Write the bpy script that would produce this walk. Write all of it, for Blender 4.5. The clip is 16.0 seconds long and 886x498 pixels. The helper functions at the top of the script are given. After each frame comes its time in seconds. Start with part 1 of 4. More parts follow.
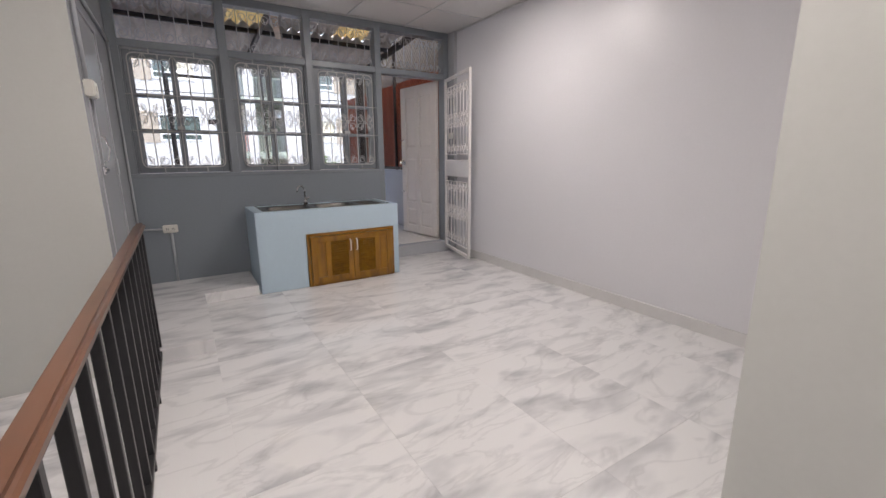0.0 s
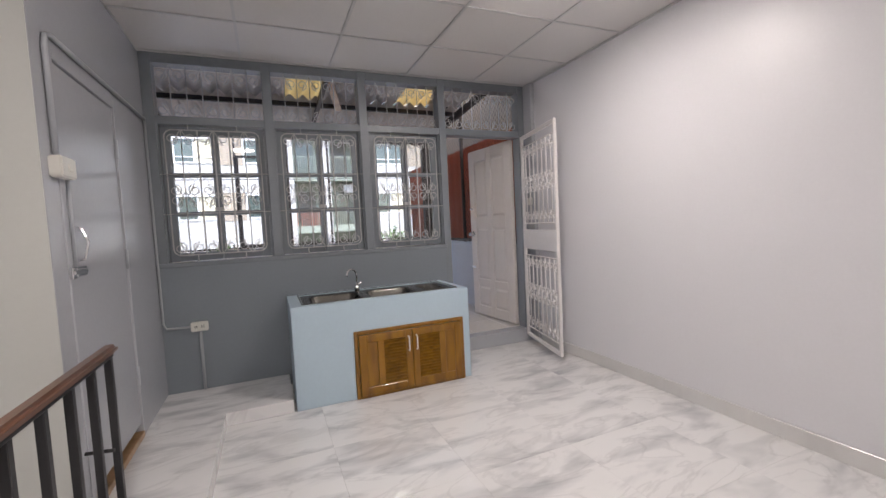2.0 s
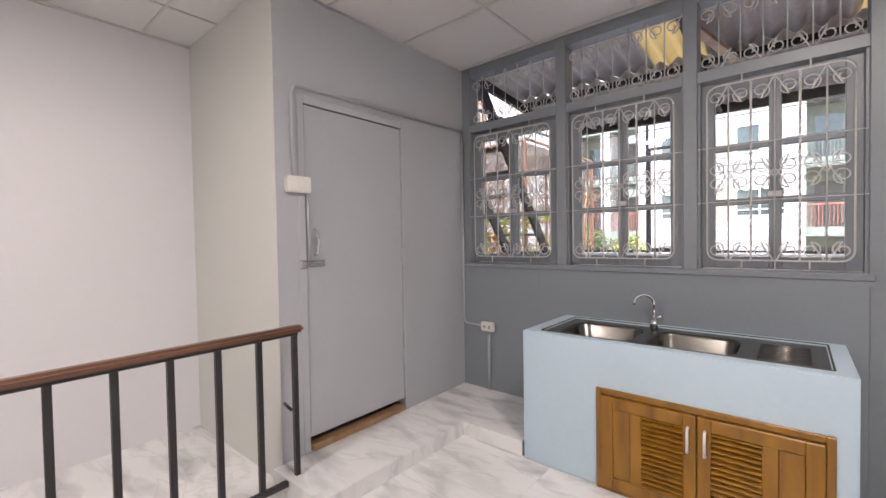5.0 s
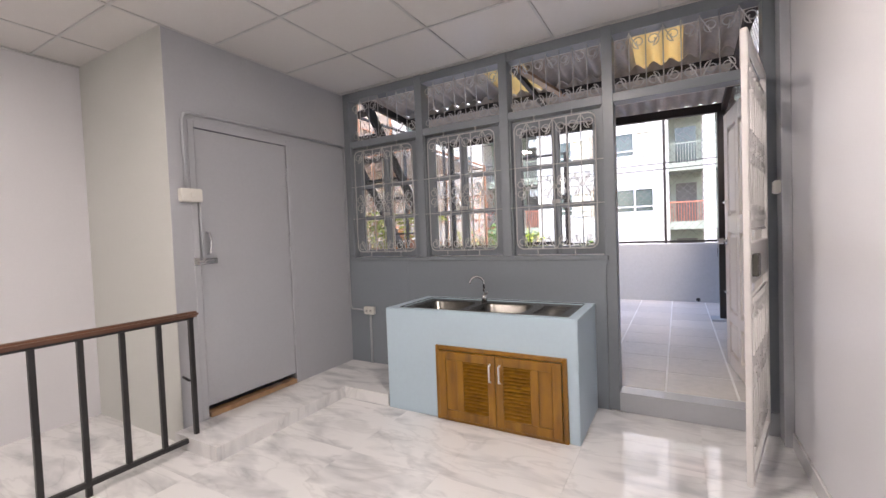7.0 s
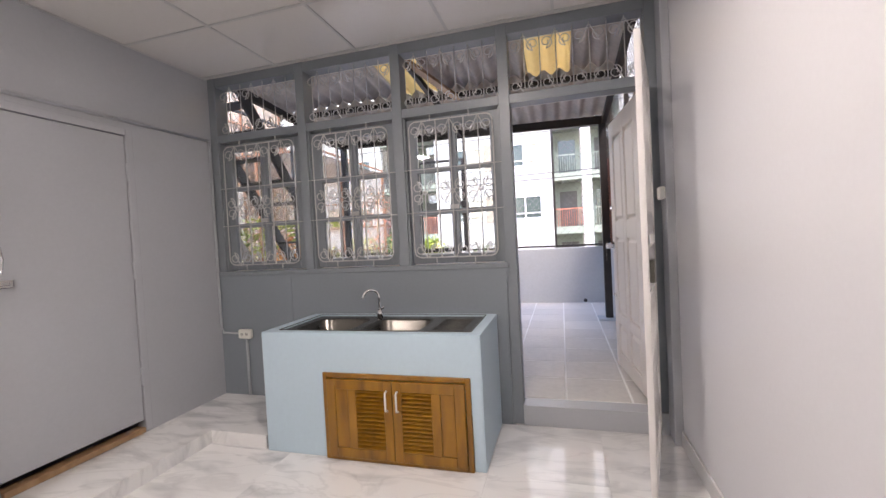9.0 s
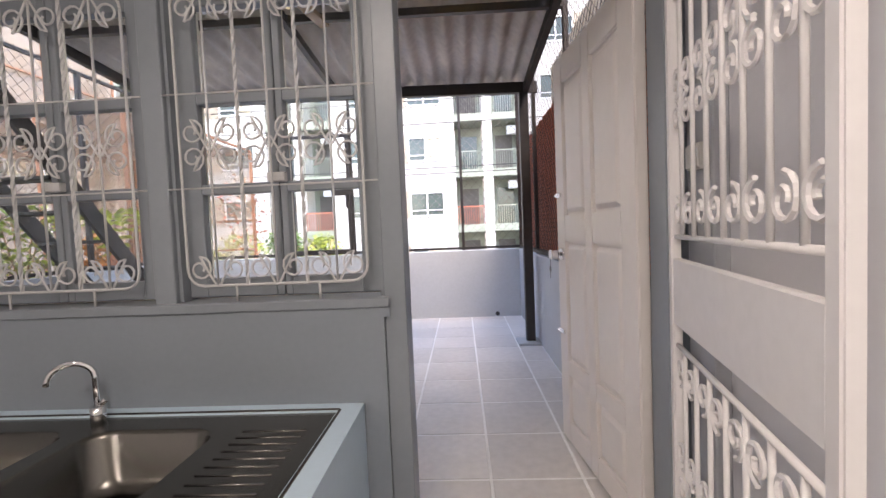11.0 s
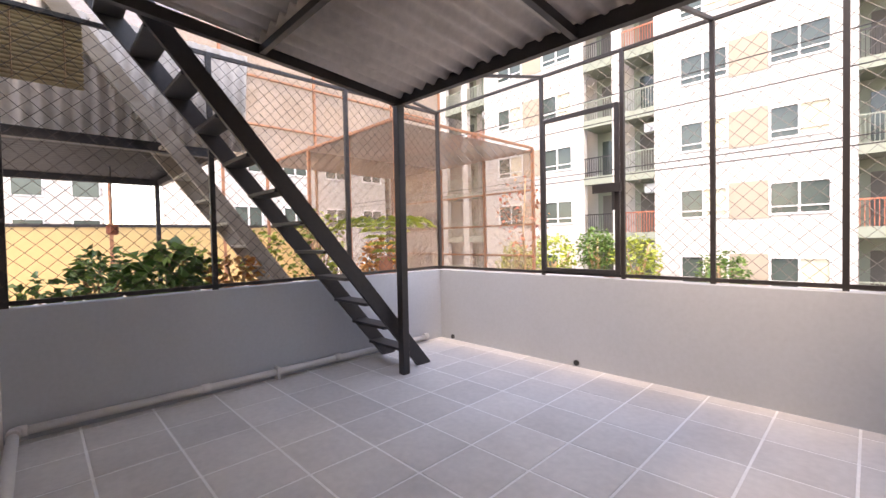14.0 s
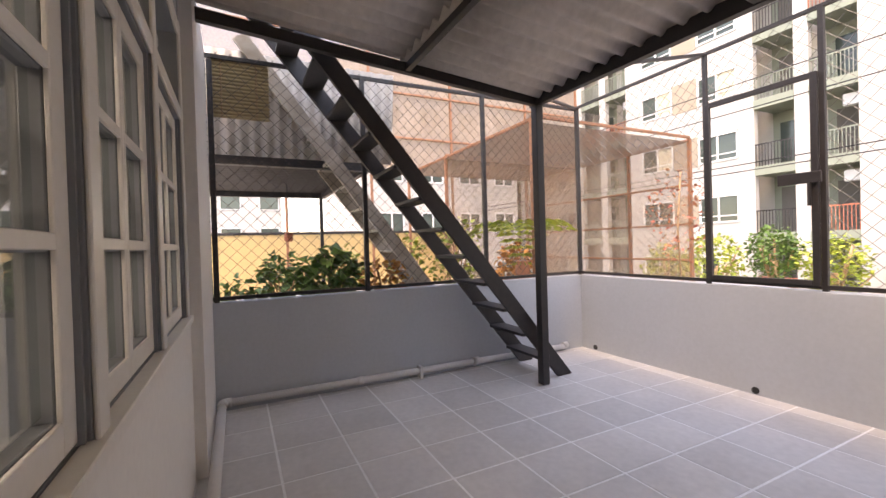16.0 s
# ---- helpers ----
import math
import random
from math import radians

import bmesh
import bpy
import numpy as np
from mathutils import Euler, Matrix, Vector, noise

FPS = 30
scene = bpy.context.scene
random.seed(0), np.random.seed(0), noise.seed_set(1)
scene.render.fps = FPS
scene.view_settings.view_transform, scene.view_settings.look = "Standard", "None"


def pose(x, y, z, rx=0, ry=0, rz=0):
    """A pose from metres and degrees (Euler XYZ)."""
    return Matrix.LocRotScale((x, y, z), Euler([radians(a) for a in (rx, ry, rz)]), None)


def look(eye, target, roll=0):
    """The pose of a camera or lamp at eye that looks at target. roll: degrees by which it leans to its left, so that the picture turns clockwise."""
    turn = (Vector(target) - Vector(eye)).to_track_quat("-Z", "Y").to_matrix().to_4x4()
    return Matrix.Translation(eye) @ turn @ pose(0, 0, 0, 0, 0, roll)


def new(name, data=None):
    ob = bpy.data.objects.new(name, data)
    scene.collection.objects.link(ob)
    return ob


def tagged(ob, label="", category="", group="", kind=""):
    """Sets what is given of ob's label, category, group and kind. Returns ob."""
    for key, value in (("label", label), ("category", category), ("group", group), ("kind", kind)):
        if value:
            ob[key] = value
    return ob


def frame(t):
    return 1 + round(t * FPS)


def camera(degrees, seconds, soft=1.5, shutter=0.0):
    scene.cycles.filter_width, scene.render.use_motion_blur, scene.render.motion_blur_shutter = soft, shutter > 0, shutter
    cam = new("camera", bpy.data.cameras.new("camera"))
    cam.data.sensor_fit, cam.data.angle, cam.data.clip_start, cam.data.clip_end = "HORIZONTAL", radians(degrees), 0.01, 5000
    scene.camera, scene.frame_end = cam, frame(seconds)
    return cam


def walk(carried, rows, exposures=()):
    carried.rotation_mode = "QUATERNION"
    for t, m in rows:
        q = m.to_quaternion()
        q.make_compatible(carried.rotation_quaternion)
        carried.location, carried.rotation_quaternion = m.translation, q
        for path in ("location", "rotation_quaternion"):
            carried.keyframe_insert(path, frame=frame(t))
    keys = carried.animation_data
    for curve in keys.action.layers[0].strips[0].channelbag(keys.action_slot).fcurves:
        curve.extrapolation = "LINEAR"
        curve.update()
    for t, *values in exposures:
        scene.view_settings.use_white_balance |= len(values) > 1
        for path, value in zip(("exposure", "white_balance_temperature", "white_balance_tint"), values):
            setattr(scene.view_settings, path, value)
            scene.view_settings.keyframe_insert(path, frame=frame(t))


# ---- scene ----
cam = camera(93.5, 16.0)
PATH = [
    (0, (-3.207, -4.454, 1.196), (-2.174, -2.797, 0.761), -0.4),
    (0.5, (-3.225, -4.468, 1.236), (-2.236, -2.764, 0.894), -0.0),
    (1, (-3.148, -4.344, 1.228), (-2.175, -2.621, 0.936), -1.1),
    (1.5, (-2.988, -4.019, 1.243), (-2.089, -2.244, 1.037), -1.9),
    (2, (-2.809, -3.614, 1.257), (-2.038, -1.773, 1.135), -2.9),
    (2.5, (-2.581, -3.233, 1.238), (-2.116, -1.288, 1.179), -3.4),
    (3, (-2.404, -2.855, 1.253), (-2.431, -0.855, 1.235), -2.8),
    (3.5, (-2.210, -2.577, 1.273), (-2.813, -0.670, 1.281), -2.0),
    (3.7, (-2.158, -2.504, 1.262), (-2.946, -0.666, 1.277), -1.6),
    (5.8, (-1.123, -2.875, 1.246), (-2.448, -1.379, 1.173), -1.2),
    (6, (-1.058, -2.930, 1.240), (-2.298, -1.363, 1.159), -1.4),
    (6.5, (-0.945, -2.996, 1.236), (-2.006, -1.303, 1.156), -1.7),
    (7, (-0.837, -3.005, 1.238), (-1.821, -1.265, 1.174), -2.2),
    (7.5, (-0.776, -3.010, 1.231), (-1.739, -1.257, 1.171), -2.5),
    (8, (-0.758, -2.994, 1.232), (-1.647, -1.204, 1.173), -2.6),
    (8.5, (-0.802, -2.892, 1.222), (-1.541, -1.035, 1.163), -2.8),
    (9, (-0.915, -2.710, 1.248), (-1.464, -0.788, 1.193), -3.0),
    (9.5, (-0.969, -2.421, 1.234), (-1.327, -0.454, 1.176), -3.3),
    (10, (-1.009, -2.071, 1.250), (-1.179, -0.079, 1.187), -3.4),
    (10.2, (-1.021, -1.908, 1.253), (-1.132, 0.088, 1.184), -3.0),
    (12.3, (-0.975, -0.413, 1.296), (-1.075, 1.582, 1.180), -1.9),
    (12.5, (-0.950, -0.301, 1.305), (-1.154, 1.687, 1.192), -1.9),
    (13, (-0.883, -0.017, 1.316), (-1.362, 1.922, 1.216), -1.5),
    (13.5, (-0.870, 0.199, 1.330), (-1.809, 1.963, 1.244), -1.7),
    (14, (-0.890, 0.382, 1.379), (-2.323, 1.777, 1.330), -1.2),
    (14.5, (-0.918, 0.431, 1.421), (-2.501, 1.653, 1.399), -0.8),
    (15, (-0.940, 0.428, 1.417), (-2.531, 1.641, 1.394), -1.1),
    (15.5, (-0.963, 0.414, 1.429), (-2.651, 1.486, 1.391), -1.6),
    (16, (-0.977, 0.373, 1.402), (-2.770, 1.260, 1.380), -1.7),
]
walk(cam, [(t, look(eye, target, roll)) for t, eye, target, roll in PATH],
     [(0.0, 2.65, 7000, 18), (1.8, 2.75, 7050, 18), (2.6, 2.93, 7000, 18), (3.5, 3.15, 7100, 19), (6.0, 3.25, 7250, 20), (7.0, 3.15, 7250, 20), (10.0, 3.12, 7300, 20), (12.3, 3.2, 7800, 20), (13.5, 3.25, 8200, 21), (14.3, 2.64, 9100, 24), (16.0, 2.7, 9300, 23)])
# ---------------------------------------------------------------- light
world = bpy.data.worlds.new("sky")
scene.world = world
world.use_nodes = True
wn = world.node_tree.nodes
sky = wn.new("ShaderNodeTexSky")
sky.sky_type = "NISHITA"
sky.sun_disc = False
SUN = Vector((0.28, -0.43, 0.86)).normalized()
sky.sun_elevation = math.asin(SUN.z)
sky.sun_rotation = math.atan2(SUN.x, SUN.y)
world.node_tree.links.new(sky.outputs[0], wn["Background"].inputs[0])
wn["Background"].inputs[1].default_value = 0.15
sun_data = bpy.data.lights.new("sun", "SUN")
sun_data.energy, sun_data.angle, sun_data.color = 0.7, radians(20), (1.0, 0.93, 0.84)
sun = new("sun", sun_data)
sun.matrix_world = look(SUN * 40, (0, 0, 0))


# ---------------------------------------------------------------- materials
def material(name, color, rough=0.5, metal=0.0, grain=30.0, vary=0.06, blotch=1.5, bump=0.0, coat=0.0):
    """A painted or plain surface with two scales of variation."""
    m = bpy.data.materials.new(name)
    m.use_nodes = True
    n, l = m.node_tree.nodes, m.node_tree.links
    b = n["Principled BSDF"]
    tc = n.new("ShaderNodeNewGeometry")
    a = n.new("ShaderNodeTexNoise"); a.inputs["Scale"].default_value = grain; a.inputs["Detail"].default_value = 4
    c = n.new("ShaderNodeTexNoise"); c.inputs["Scale"].default_value = blotch; c.inputs["Detail"].default_value = 3
    l.new(tc.outputs["Position"], a.inputs["Vector"]); l.new(tc.outputs["Position"], c.inputs["Vector"])
    add = n.new("ShaderNodeMath"); add.operation = "ADD"
    l.new(a.outputs[0], add.inputs[0]); l.new(c.outputs[0], add.inputs[1])
    mr = n.new("ShaderNodeMapRange")
    mr.inputs[1].default_value, mr.inputs[2].default_value = 0.6, 1.4
    mr.inputs[3].default_value, mr.inputs[4].default_value = 1 - vary, 1 + vary
    l.new(add.outputs[0], mr.inputs[0])
    mix = n.new("ShaderNodeVectorMath"); mix.operation = "SCALE"
    mix.inputs[0].default_value = color
    l.new(mr.outputs[0], mix.inputs["Scale"])
    l.new(mix.outputs[0], b.inputs["Base Color"])
    rr = n.new("ShaderNodeMapRange")
    rr.inputs[3].default_value, rr.inputs[4].default_value = max(0.02, rough * 0.85), min(1, rough * 1.15)
    l.new(c.outputs[0], rr.inputs[0]); l.new(rr.outputs[0], b.inputs["Roughness"])
    b.inputs["Metallic"].default_value = metal
    b.inputs["Coat Weight"].default_value = coat
    if bump:
        bp = n.new("ShaderNodeBump"); bp.inputs["Strength"].default_value = bump; bp.inputs["Distance"].default_value = 0.004
        l.new(a.outputs[0], bp.inputs["Height"]); l.new(bp.outputs[0], b.inputs["Normal"])
    return m


def marble_material(name):
    """Polished white tile printed with soft grey clouds and veins, differing from tile to tile."""
    m = bpy.data.materials.new(name)
    m.use_nodes = True
    n, l = m.node_tree.nodes, m.node_tree.links
    b = n["Principled BSDF"]
    g = n.new("ShaderNodeNewGeometry"); oi = n.new("ShaderNodeObjectInfo")
    cx = n.new("ShaderNodeCombineXYZ")
    for i, k in enumerate((0.3, 0.4, 0.2)):
        mm = n.new("ShaderNodeMath"); mm.operation = "MULTIPLY"; mm.inputs[1].default_value = k
        l.new(oi.outputs["Random"], mm.inputs[0]); l.new(mm.outputs[0], cx.inputs[i])
    ad = n.new("ShaderNodeVectorMath"); ad.operation = "ADD"
    l.new(g.outputs["Position"], ad.inputs[0]); l.new(cx.outputs[0], ad.inputs[1])
    mp = n.new("ShaderNodeMapping"); mp.inputs["Rotation"].default_value = (0, 0, radians(-32)); mp.inputs["Scale"].default_value = (1.0, 2.7, 1)
    l.new(ad.outputs[0], mp.inputs[0])
    cl = n.new("ShaderNodeTexNoise"); cl.inputs["Scale"].default_value = 2.6; cl.inputs["Detail"].default_value = 3; cl.inputs["Distortion"].default_value = 0.4
    l.new(mp.outputs[0], cl.inputs["Vector"])
    r1 = n.new("ShaderNodeValToRGB")
    r1.color_ramp.elements[0].position, r1.color_ramp.elements[0].color = 0.27, (0.50, 0.51, 0.53, 1)
    r1.color_ramp.elements[1].position, r1.color_ramp.elements[1].color = 0.52, (0.775, 0.775, 0.775, 1)
    l.new(cl.outputs[0], r1.inputs[0])
    ve = n.new("ShaderNodeTexNoise"); ve.inputs["Scale"].default_value = 1.3; ve.inputs["Detail"].default_value = 6; ve.inputs["Distortion"].default_value = 1.6
    l.new(mp.outputs[0], ve.inputs["Vector"])
    r2 = n.new("ShaderNodeValToRGB")
    e = r2.color_ramp.elements
    e[0].position, e[0].color = 0.47, (1, 1, 1, 1)
    e[1].position, e[1].color = 0.53, (1, 1, 1, 1)
    v = e.new(0.5); v.color = (0.70, 0.70, 0.71, 1)
    l.new(ve.outputs[0], r2.inputs[0])
    mx = n.new("ShaderNodeMix"); mx.data_type = "RGBA"; mx.blend_type = "MULTIPLY"; mx.inputs[0].default_value = 0.4
    l.new(r1.outputs[0], mx.inputs[6]); l.new(r2.outputs[0], mx.inputs[7])
    l.new(mx.outputs[2], b.inputs["Base Color"])
    b.inputs["Roughness"].default_value = 0.05
    b.inputs["IOR"].default_value = 1.75
    return m


def tile_material(name):
    m = material(name, (0.61, 0.585, 0.56), 0.42, grain=22, vary=0.12, blotch=3, bump=0.12)
    n, l = m.node_tree.nodes, m.node_tree.links
    oi = n.new("ShaderNodeObjectInfo")
    mr = n.new("ShaderNodeMapRange"); mr.inputs[3].default_value, mr.inputs[4].default_value = 0.92, 1.08
    l.new(oi.outputs["Random"], mr.inputs[0])
    b = n["Principled BSDF"]
    src = b.inputs["Base Color"].links[0].from_socket
    s = n.new("ShaderNodeVectorMath"); s.operation = "SCALE"
    l.new(src, s.inputs[0]); l.new(mr.outputs[0], s.inputs["Scale"]); l.new(s.outputs[0], b.inputs["Base Color"])
    return m


def wood_material(name, dark, light, axis_scale=(3, 40, 3), rough=0.35, coat=0.3):
    m = bpy.data.materials.new(name)
    m.use_nodes = True
    n, l = m.node_tree.nodes, m.node_tree.links
    b = n["Principled BSDF"]
    tc = n.new("ShaderNodeTexCoord"); oi = n.new("ShaderNodeObjectInfo")
    mp = n.new("ShaderNodeMapping"); mp.inputs["Scale"].default_value = axis_scale
    l.new(tc.outputs["Object"], mp.inputs[0]); l.new(oi.outputs["Random"], mp.inputs["Location"])
    a = n.new("ShaderNodeTexNoise"); a.inputs["Scale"].default_value = 2.2; a.inputs["Detail"].default_value = 6; a.inputs["Distortion"].default_value = 0.6
    l.new(mp.outputs[0], a.inputs["Vector"])
    r = n.new("ShaderNodeValToRGB")
    r.color_ramp.elements[0].position, r.color_ramp.elements[0].color = 0.3, (*dark, 1)
    r.color_ramp.elements[1].position, r.color_ramp.elements[1].color = 0.7, (*light, 1)
    l.new(a.outputs[0], r.inputs[0]); l.new(r.outputs[0], b.inputs["Base Color"])
    b.inputs["Roughness"].default_value, b.inputs["Coat Weight"].default_value = rough, coat
    bp = n.new("ShaderNodeBump"); bp.inputs["Strength"].default_value = 0.1; bp.inputs["Distance"].default_value = 0.002
    l.new(a.outputs[0], bp.inputs["Height"]); l.new(bp.outputs[0], b.inputs["Normal"])
    return m


def glass_material(name, tint=(0.93, 0.97, 0.96), rough=0.0):
    m = bpy.data.materials.new(name)
    m.use_nodes = True
    b = m.node_tree.nodes["Principled BSDF"]
    b.inputs["Base Color"].default_value = (*tint, 1)
    b.inputs["Roughness"].default_value = rough
    b.inputs["Transmission Weight"].default_value = 1
    b.inputs["IOR"].default_value = 1.45
    return m


def glow_material(name, color, strength):
    m = bpy.data.materials.new(name)
    m.use_nodes = True
    b = m.node_tree.nodes["Principled BSDF"]
    b.inputs["Base Color"].default_value = (*color, 1)
    b.inputs["Emission Color"].default_value = (*color, 1)
    b.inputs["Emission Strength"].default_value = strength
    return m


def sheet_material(name, color, through_part):
    """A sheet or net that lets a share of the light pass."""
    m = material(name, color, 0.7, grain=12, vary=0.15, blotch=2)
    n, l = m.node_tree.nodes, m.node_tree.links
    out = n["Material Output"]; b = n["Principled BSDF"]
    tr = n.new("ShaderNodeBsdfTranslucent"); tr.inputs[0].default_value = (*color, 1)
    mx = n.new("ShaderNodeMixShader"); mx.inputs[0].default_value = through_part
    l.new(b.outputs[0], mx.inputs[1]); l.new(tr.outputs[0], mx.inputs[2]); l.new(mx.outputs[0], out.inputs[0])
    return m


def net_material(name, color, open_part):
    m = material(name, color, 0.8, grain=25, vary=0.2, blotch=1.2)
    n, l = m.node_tree.nodes, m.node_tree.links
    out = n["Material Output"]; b = n["Principled BSDF"]
    tr = n.new("ShaderNodeBsdfTransparent")
    mx = n.new("ShaderNodeMixShader"); mx.inputs[0].default_value = open_part
    l.new(b.outputs[0], mx.inputs[1]); l.new(tr.outputs[0], mx.inputs[2]); l.new(mx.outputs[0], out.inputs[0])
    return m


def leaf_material(name, a, c):
    m = material(name, a, 0.5, grain=15, vary=0.25, blotch=6)
    n, l = m.node_tree.nodes, m.node_tree.links
    g = n.new("ShaderNodeNewGeometry")
    mx = n.new("ShaderNodeMix"); mx.data_type = "RGBA"
    mx.inputs[6].default_value, mx.inputs[7].default_value = (*a, 1), (*c, 1)
    l.new(g.outputs["Random Per Island"], mx.inputs[0])
    l.new(mx.outputs[2], n["Principled BSDF"].inputs["Base Color"])
    return m


WALL = material("wall paint light grey", (0.70, 0.70, 0.73), 0.38, grain=60, vary=0.02, blotch=0.8, bump=0.05)
WALL_CREAM = material("wall paint cream", (0.59, 0.60, 0.57), 0.5, grain=60, vary=0.02, blotch=0.8, bump=0.05)
WALL_GREY = material("wall paint mid grey gloss", (0.44, 0.455, 0.485), 0.2, grain=50, vary=0.03, blotch=1.0, bump=0.04)
WALL_DARK = material("panel paint dark grey", (0.215, 0.245, 0.275), 0.4, grain=50, vary=0.04, blotch=1.2, bump=0.05)
FRAME = material("frame paint grey", (0.21, 0.235, 0.26), 0.38, grain=40, vary=0.05, blotch=2, bump=0.05)
FRAME_OUT = material("sash paint pale grey", (0.70, 0.68, 0.64), 0.4, grain=40, vary=0.05, blotch=2, bump=0.05)
CEIL = material("ceiling board", (0.71, 0.69, 0.675), 0.15, grain=45, vary=0.02, blotch=1.0, bump=0.03)
TBAR = material("ceiling grid bar", (0.50, 0.50, 0.50), 0.35, vary=0.04)
MARBLE = marble_material("marble tile")
GROUT = material("white grout", (0.76, 0.755, 0.75), 0.6)
TILE = tile_material("terrace tile")
TILE_GROUT = material("terrace grout", (0.86, 0.855, 0.84), 0.8, grain=60, vary=0.12)
PARAPET = material("parapet paint grey", (0.455, 0.485, 0.515), 0.7, grain=35, vary=0.06, blotch=1.3, bump=0.12)
OUTWALL = material("outside wall paint", (0.74, 0.72, 0.69), 0.6, grain=35, vary=0.05, blotch=1.2, bump=0.1)
SINKBODY = material("pale blue paint", (0.47, 0.60, 0.69), 0.4, grain=40, vary=0.03, blotch=1.4, bump=0.08)
TEAK = wood_material("varnished teak", (0.16, 0.066, 0.003), (0.33, 0.15, 0.006), (6, 6, 1.2))
RAILWOOD = wood_material("brown handrail wood", (0.085, 0.038, 0.021), (0.16, 0.073, 0.042), (6, 1, 6))
BLACK = material("black painted iron", (0.018, 0.018, 0.02), 0.42, vary=0.2, bump=0.05)
STEELDARK = material("dark brown painted steel", (0.03, 0.026, 0.026), 0.5, grain=25, vary=0.25, blotch=4, bump=0.08)
STEEL = material("brushed stainless steel", (0.17, 0.163, 0.15), 0.24, 1.0, grain=90, vary=0.06)
CHROME = material("chrome", (0.82, 0.82, 0.83), 0.08, 1.0, vary=0.02)
WHITEIRON = material("white painted iron", (0.72, 0.70, 0.69), 0.4, vary=0.05)
GREYIRON = material("pale grey painted iron", (0.50, 0.50, 0.50), 0.4, vary=0.08)
DOORWHITE = material("white door paint", (0.72, 0.68, 0.65), 0.35, vary=0.03, bump=0.03)
PLASTIC = material("ivory plastic", (0.72, 0.71, 0.66), 0.35, vary=0.02)
PVC = material("white pipe plastic", (0.68, 0.67, 0.65), 0.4, vary=0.06)
CONDUIT = material("grey painted conduit", (0.40, 0.42, 0.45), 0.4, vary=0.03)
GLASS = glass_material("window glass")
ROOF = material("cement roof sheet", (0.58, 0.53, 0.48), 0.75, grain=18, vary=0.18, blotch=2.5, bump=0.15)
YELLOW = sheet_material("yellow skylight sheet", (0.86, 0.70, 0.40), 0.6)
RUST = material("reddish brown screen", (0.48, 0.15, 0.085), 0.6, grain=18, vary=0.2, blotch=3)
WIRE = material("fence wire", (0.13, 0.12, 0.11), 0.5, vary=0.15)
WIRE_DARK = material("dark fence wire", (0.07, 0.05, 0.04), 0.6, vary=0.15)
SKIRT = material("pale skirting tile", (0.66, 0.655, 0.65), 0.2, grain=8, vary=0.06, blotch=3)
REED = material("tan reed", (0.36, 0.27, 0.14), 0.8, grain=20, vary=0.2, blotch=3)
TANWALL = material("tan wall paint", (0.36, 0.285, 0.20), 0.75, grain=12, vary=0.08, blotch=1.0, bump=0.1)
OLDWOOD = wood_material("weathered stair wood", (0.27, 0.22, 0.17), (0.45, 0.39, 0.32), (5, 2, 2), 0.75, 0.0)
BARE = wood_material("bare wood", (0.28, 0.16, 0.08), (0.45, 0.28, 0.15), (5, 5, 1))
LAMP = glow_material("lamp diffuser", (1.0, 0.98, 0.96), 15.0)
LAMP_FILL = glow_material("added fill lamp diffuser", (1.0, 0.98, 0.96), 22.0)


# ---------------------------------------------------------------- mesh helpers
def box(bm, x0, x1, y0, y1, z0, z1, m=None):
    vs = [bm.verts.new((x, y, z)) for x in (x0, x1) for y in (y0, y1) for z in (z0, z1)]
    if m is not None:
        for v in vs:
            v.co = m @ v.co
    for f in ((0, 1, 3, 2), (4, 6, 7, 5), (0, 4, 5, 1), (2, 3, 7, 6), (0, 2, 6, 4), (1, 5, 7, 3)):
        bm.faces.new([vs[i] for i in f])
    return bm


def rounded(bm, width=0.003, segments=1):
    bmesh.ops.bevel(bm, geom=bm.edges[:], offset=width, segments=segments, affect="EDGES")
    return bm


def beam(bm, a, b, w, h, up=(0, 0, 1)):
    """A square bar from a to b."""
    a, b = Vector(a), Vector(b)
    d = (b - a).normalized()
    s = d.cross(Vector(up))
    if s.length < 1e-4:
        s = Vector((1, 0, 0))
    s.normalize()
    u = s.cross(d)
    vs = [bm.verts.new(p + s * i * w / 2 + u * j * h / 2) for p in (a, b) for i, j in ((-1, -1), (1, -1), (1, 1), (-1, 1))]
    for f in ((3, 2, 1, 0), (4, 5, 6, 7), (0, 1, 5, 4), (1, 2, 6, 5), (2, 3, 7, 6), (3, 0, 4, 7)):
        bm.faces.new([vs[i] for i in f])
    return bm


def tube(bm, pts, r, sides=8, cap=True):
    """A round bar along the points."""
    pts = [Vector(p) for p in pts]
    rings, prev = [], None
    for i, p in enumerate(pts):
        d = (pts[min(i + 1, len(pts) - 1)] - pts[max(i - 1, 0)]).normalized()
        ref = prev if prev is not None else (Vector((0, 0, 1)) if abs(d.z) < 0.9 else Vector((1, 0, 0)))
        s = ref - d * ref.dot(d)
        if s.length < 1e-5:
            s = d.orthogonal()
        s.normalize()
        prev = s
        u = d.cross(s)
        rings.append([bm.verts.new(p + (s * math.cos(k * 2 * math.pi / sides) + u * math.sin(k * 2 * math.pi / sides)) * r) for k in range(sides)])
    for a, b in zip(rings, rings[1:]):
        for k in range(sides):
            f = bm.faces.new((a[k], a[(k + 1) % sides], b[(k + 1) % sides], b[k]))
            f.smooth = sides > 5
    if cap:
        bm.faces.new(rings[0][::-1]); bm.faces.new(rings[-1])
    return bm


def mesh_of(name, bm):
    bmesh.ops.recalc_face_normals(bm, faces=bm.faces[:])
    me = bpy.data.meshes.new(name)
    bm.to_mesh(me)
    bm.free()
    return me


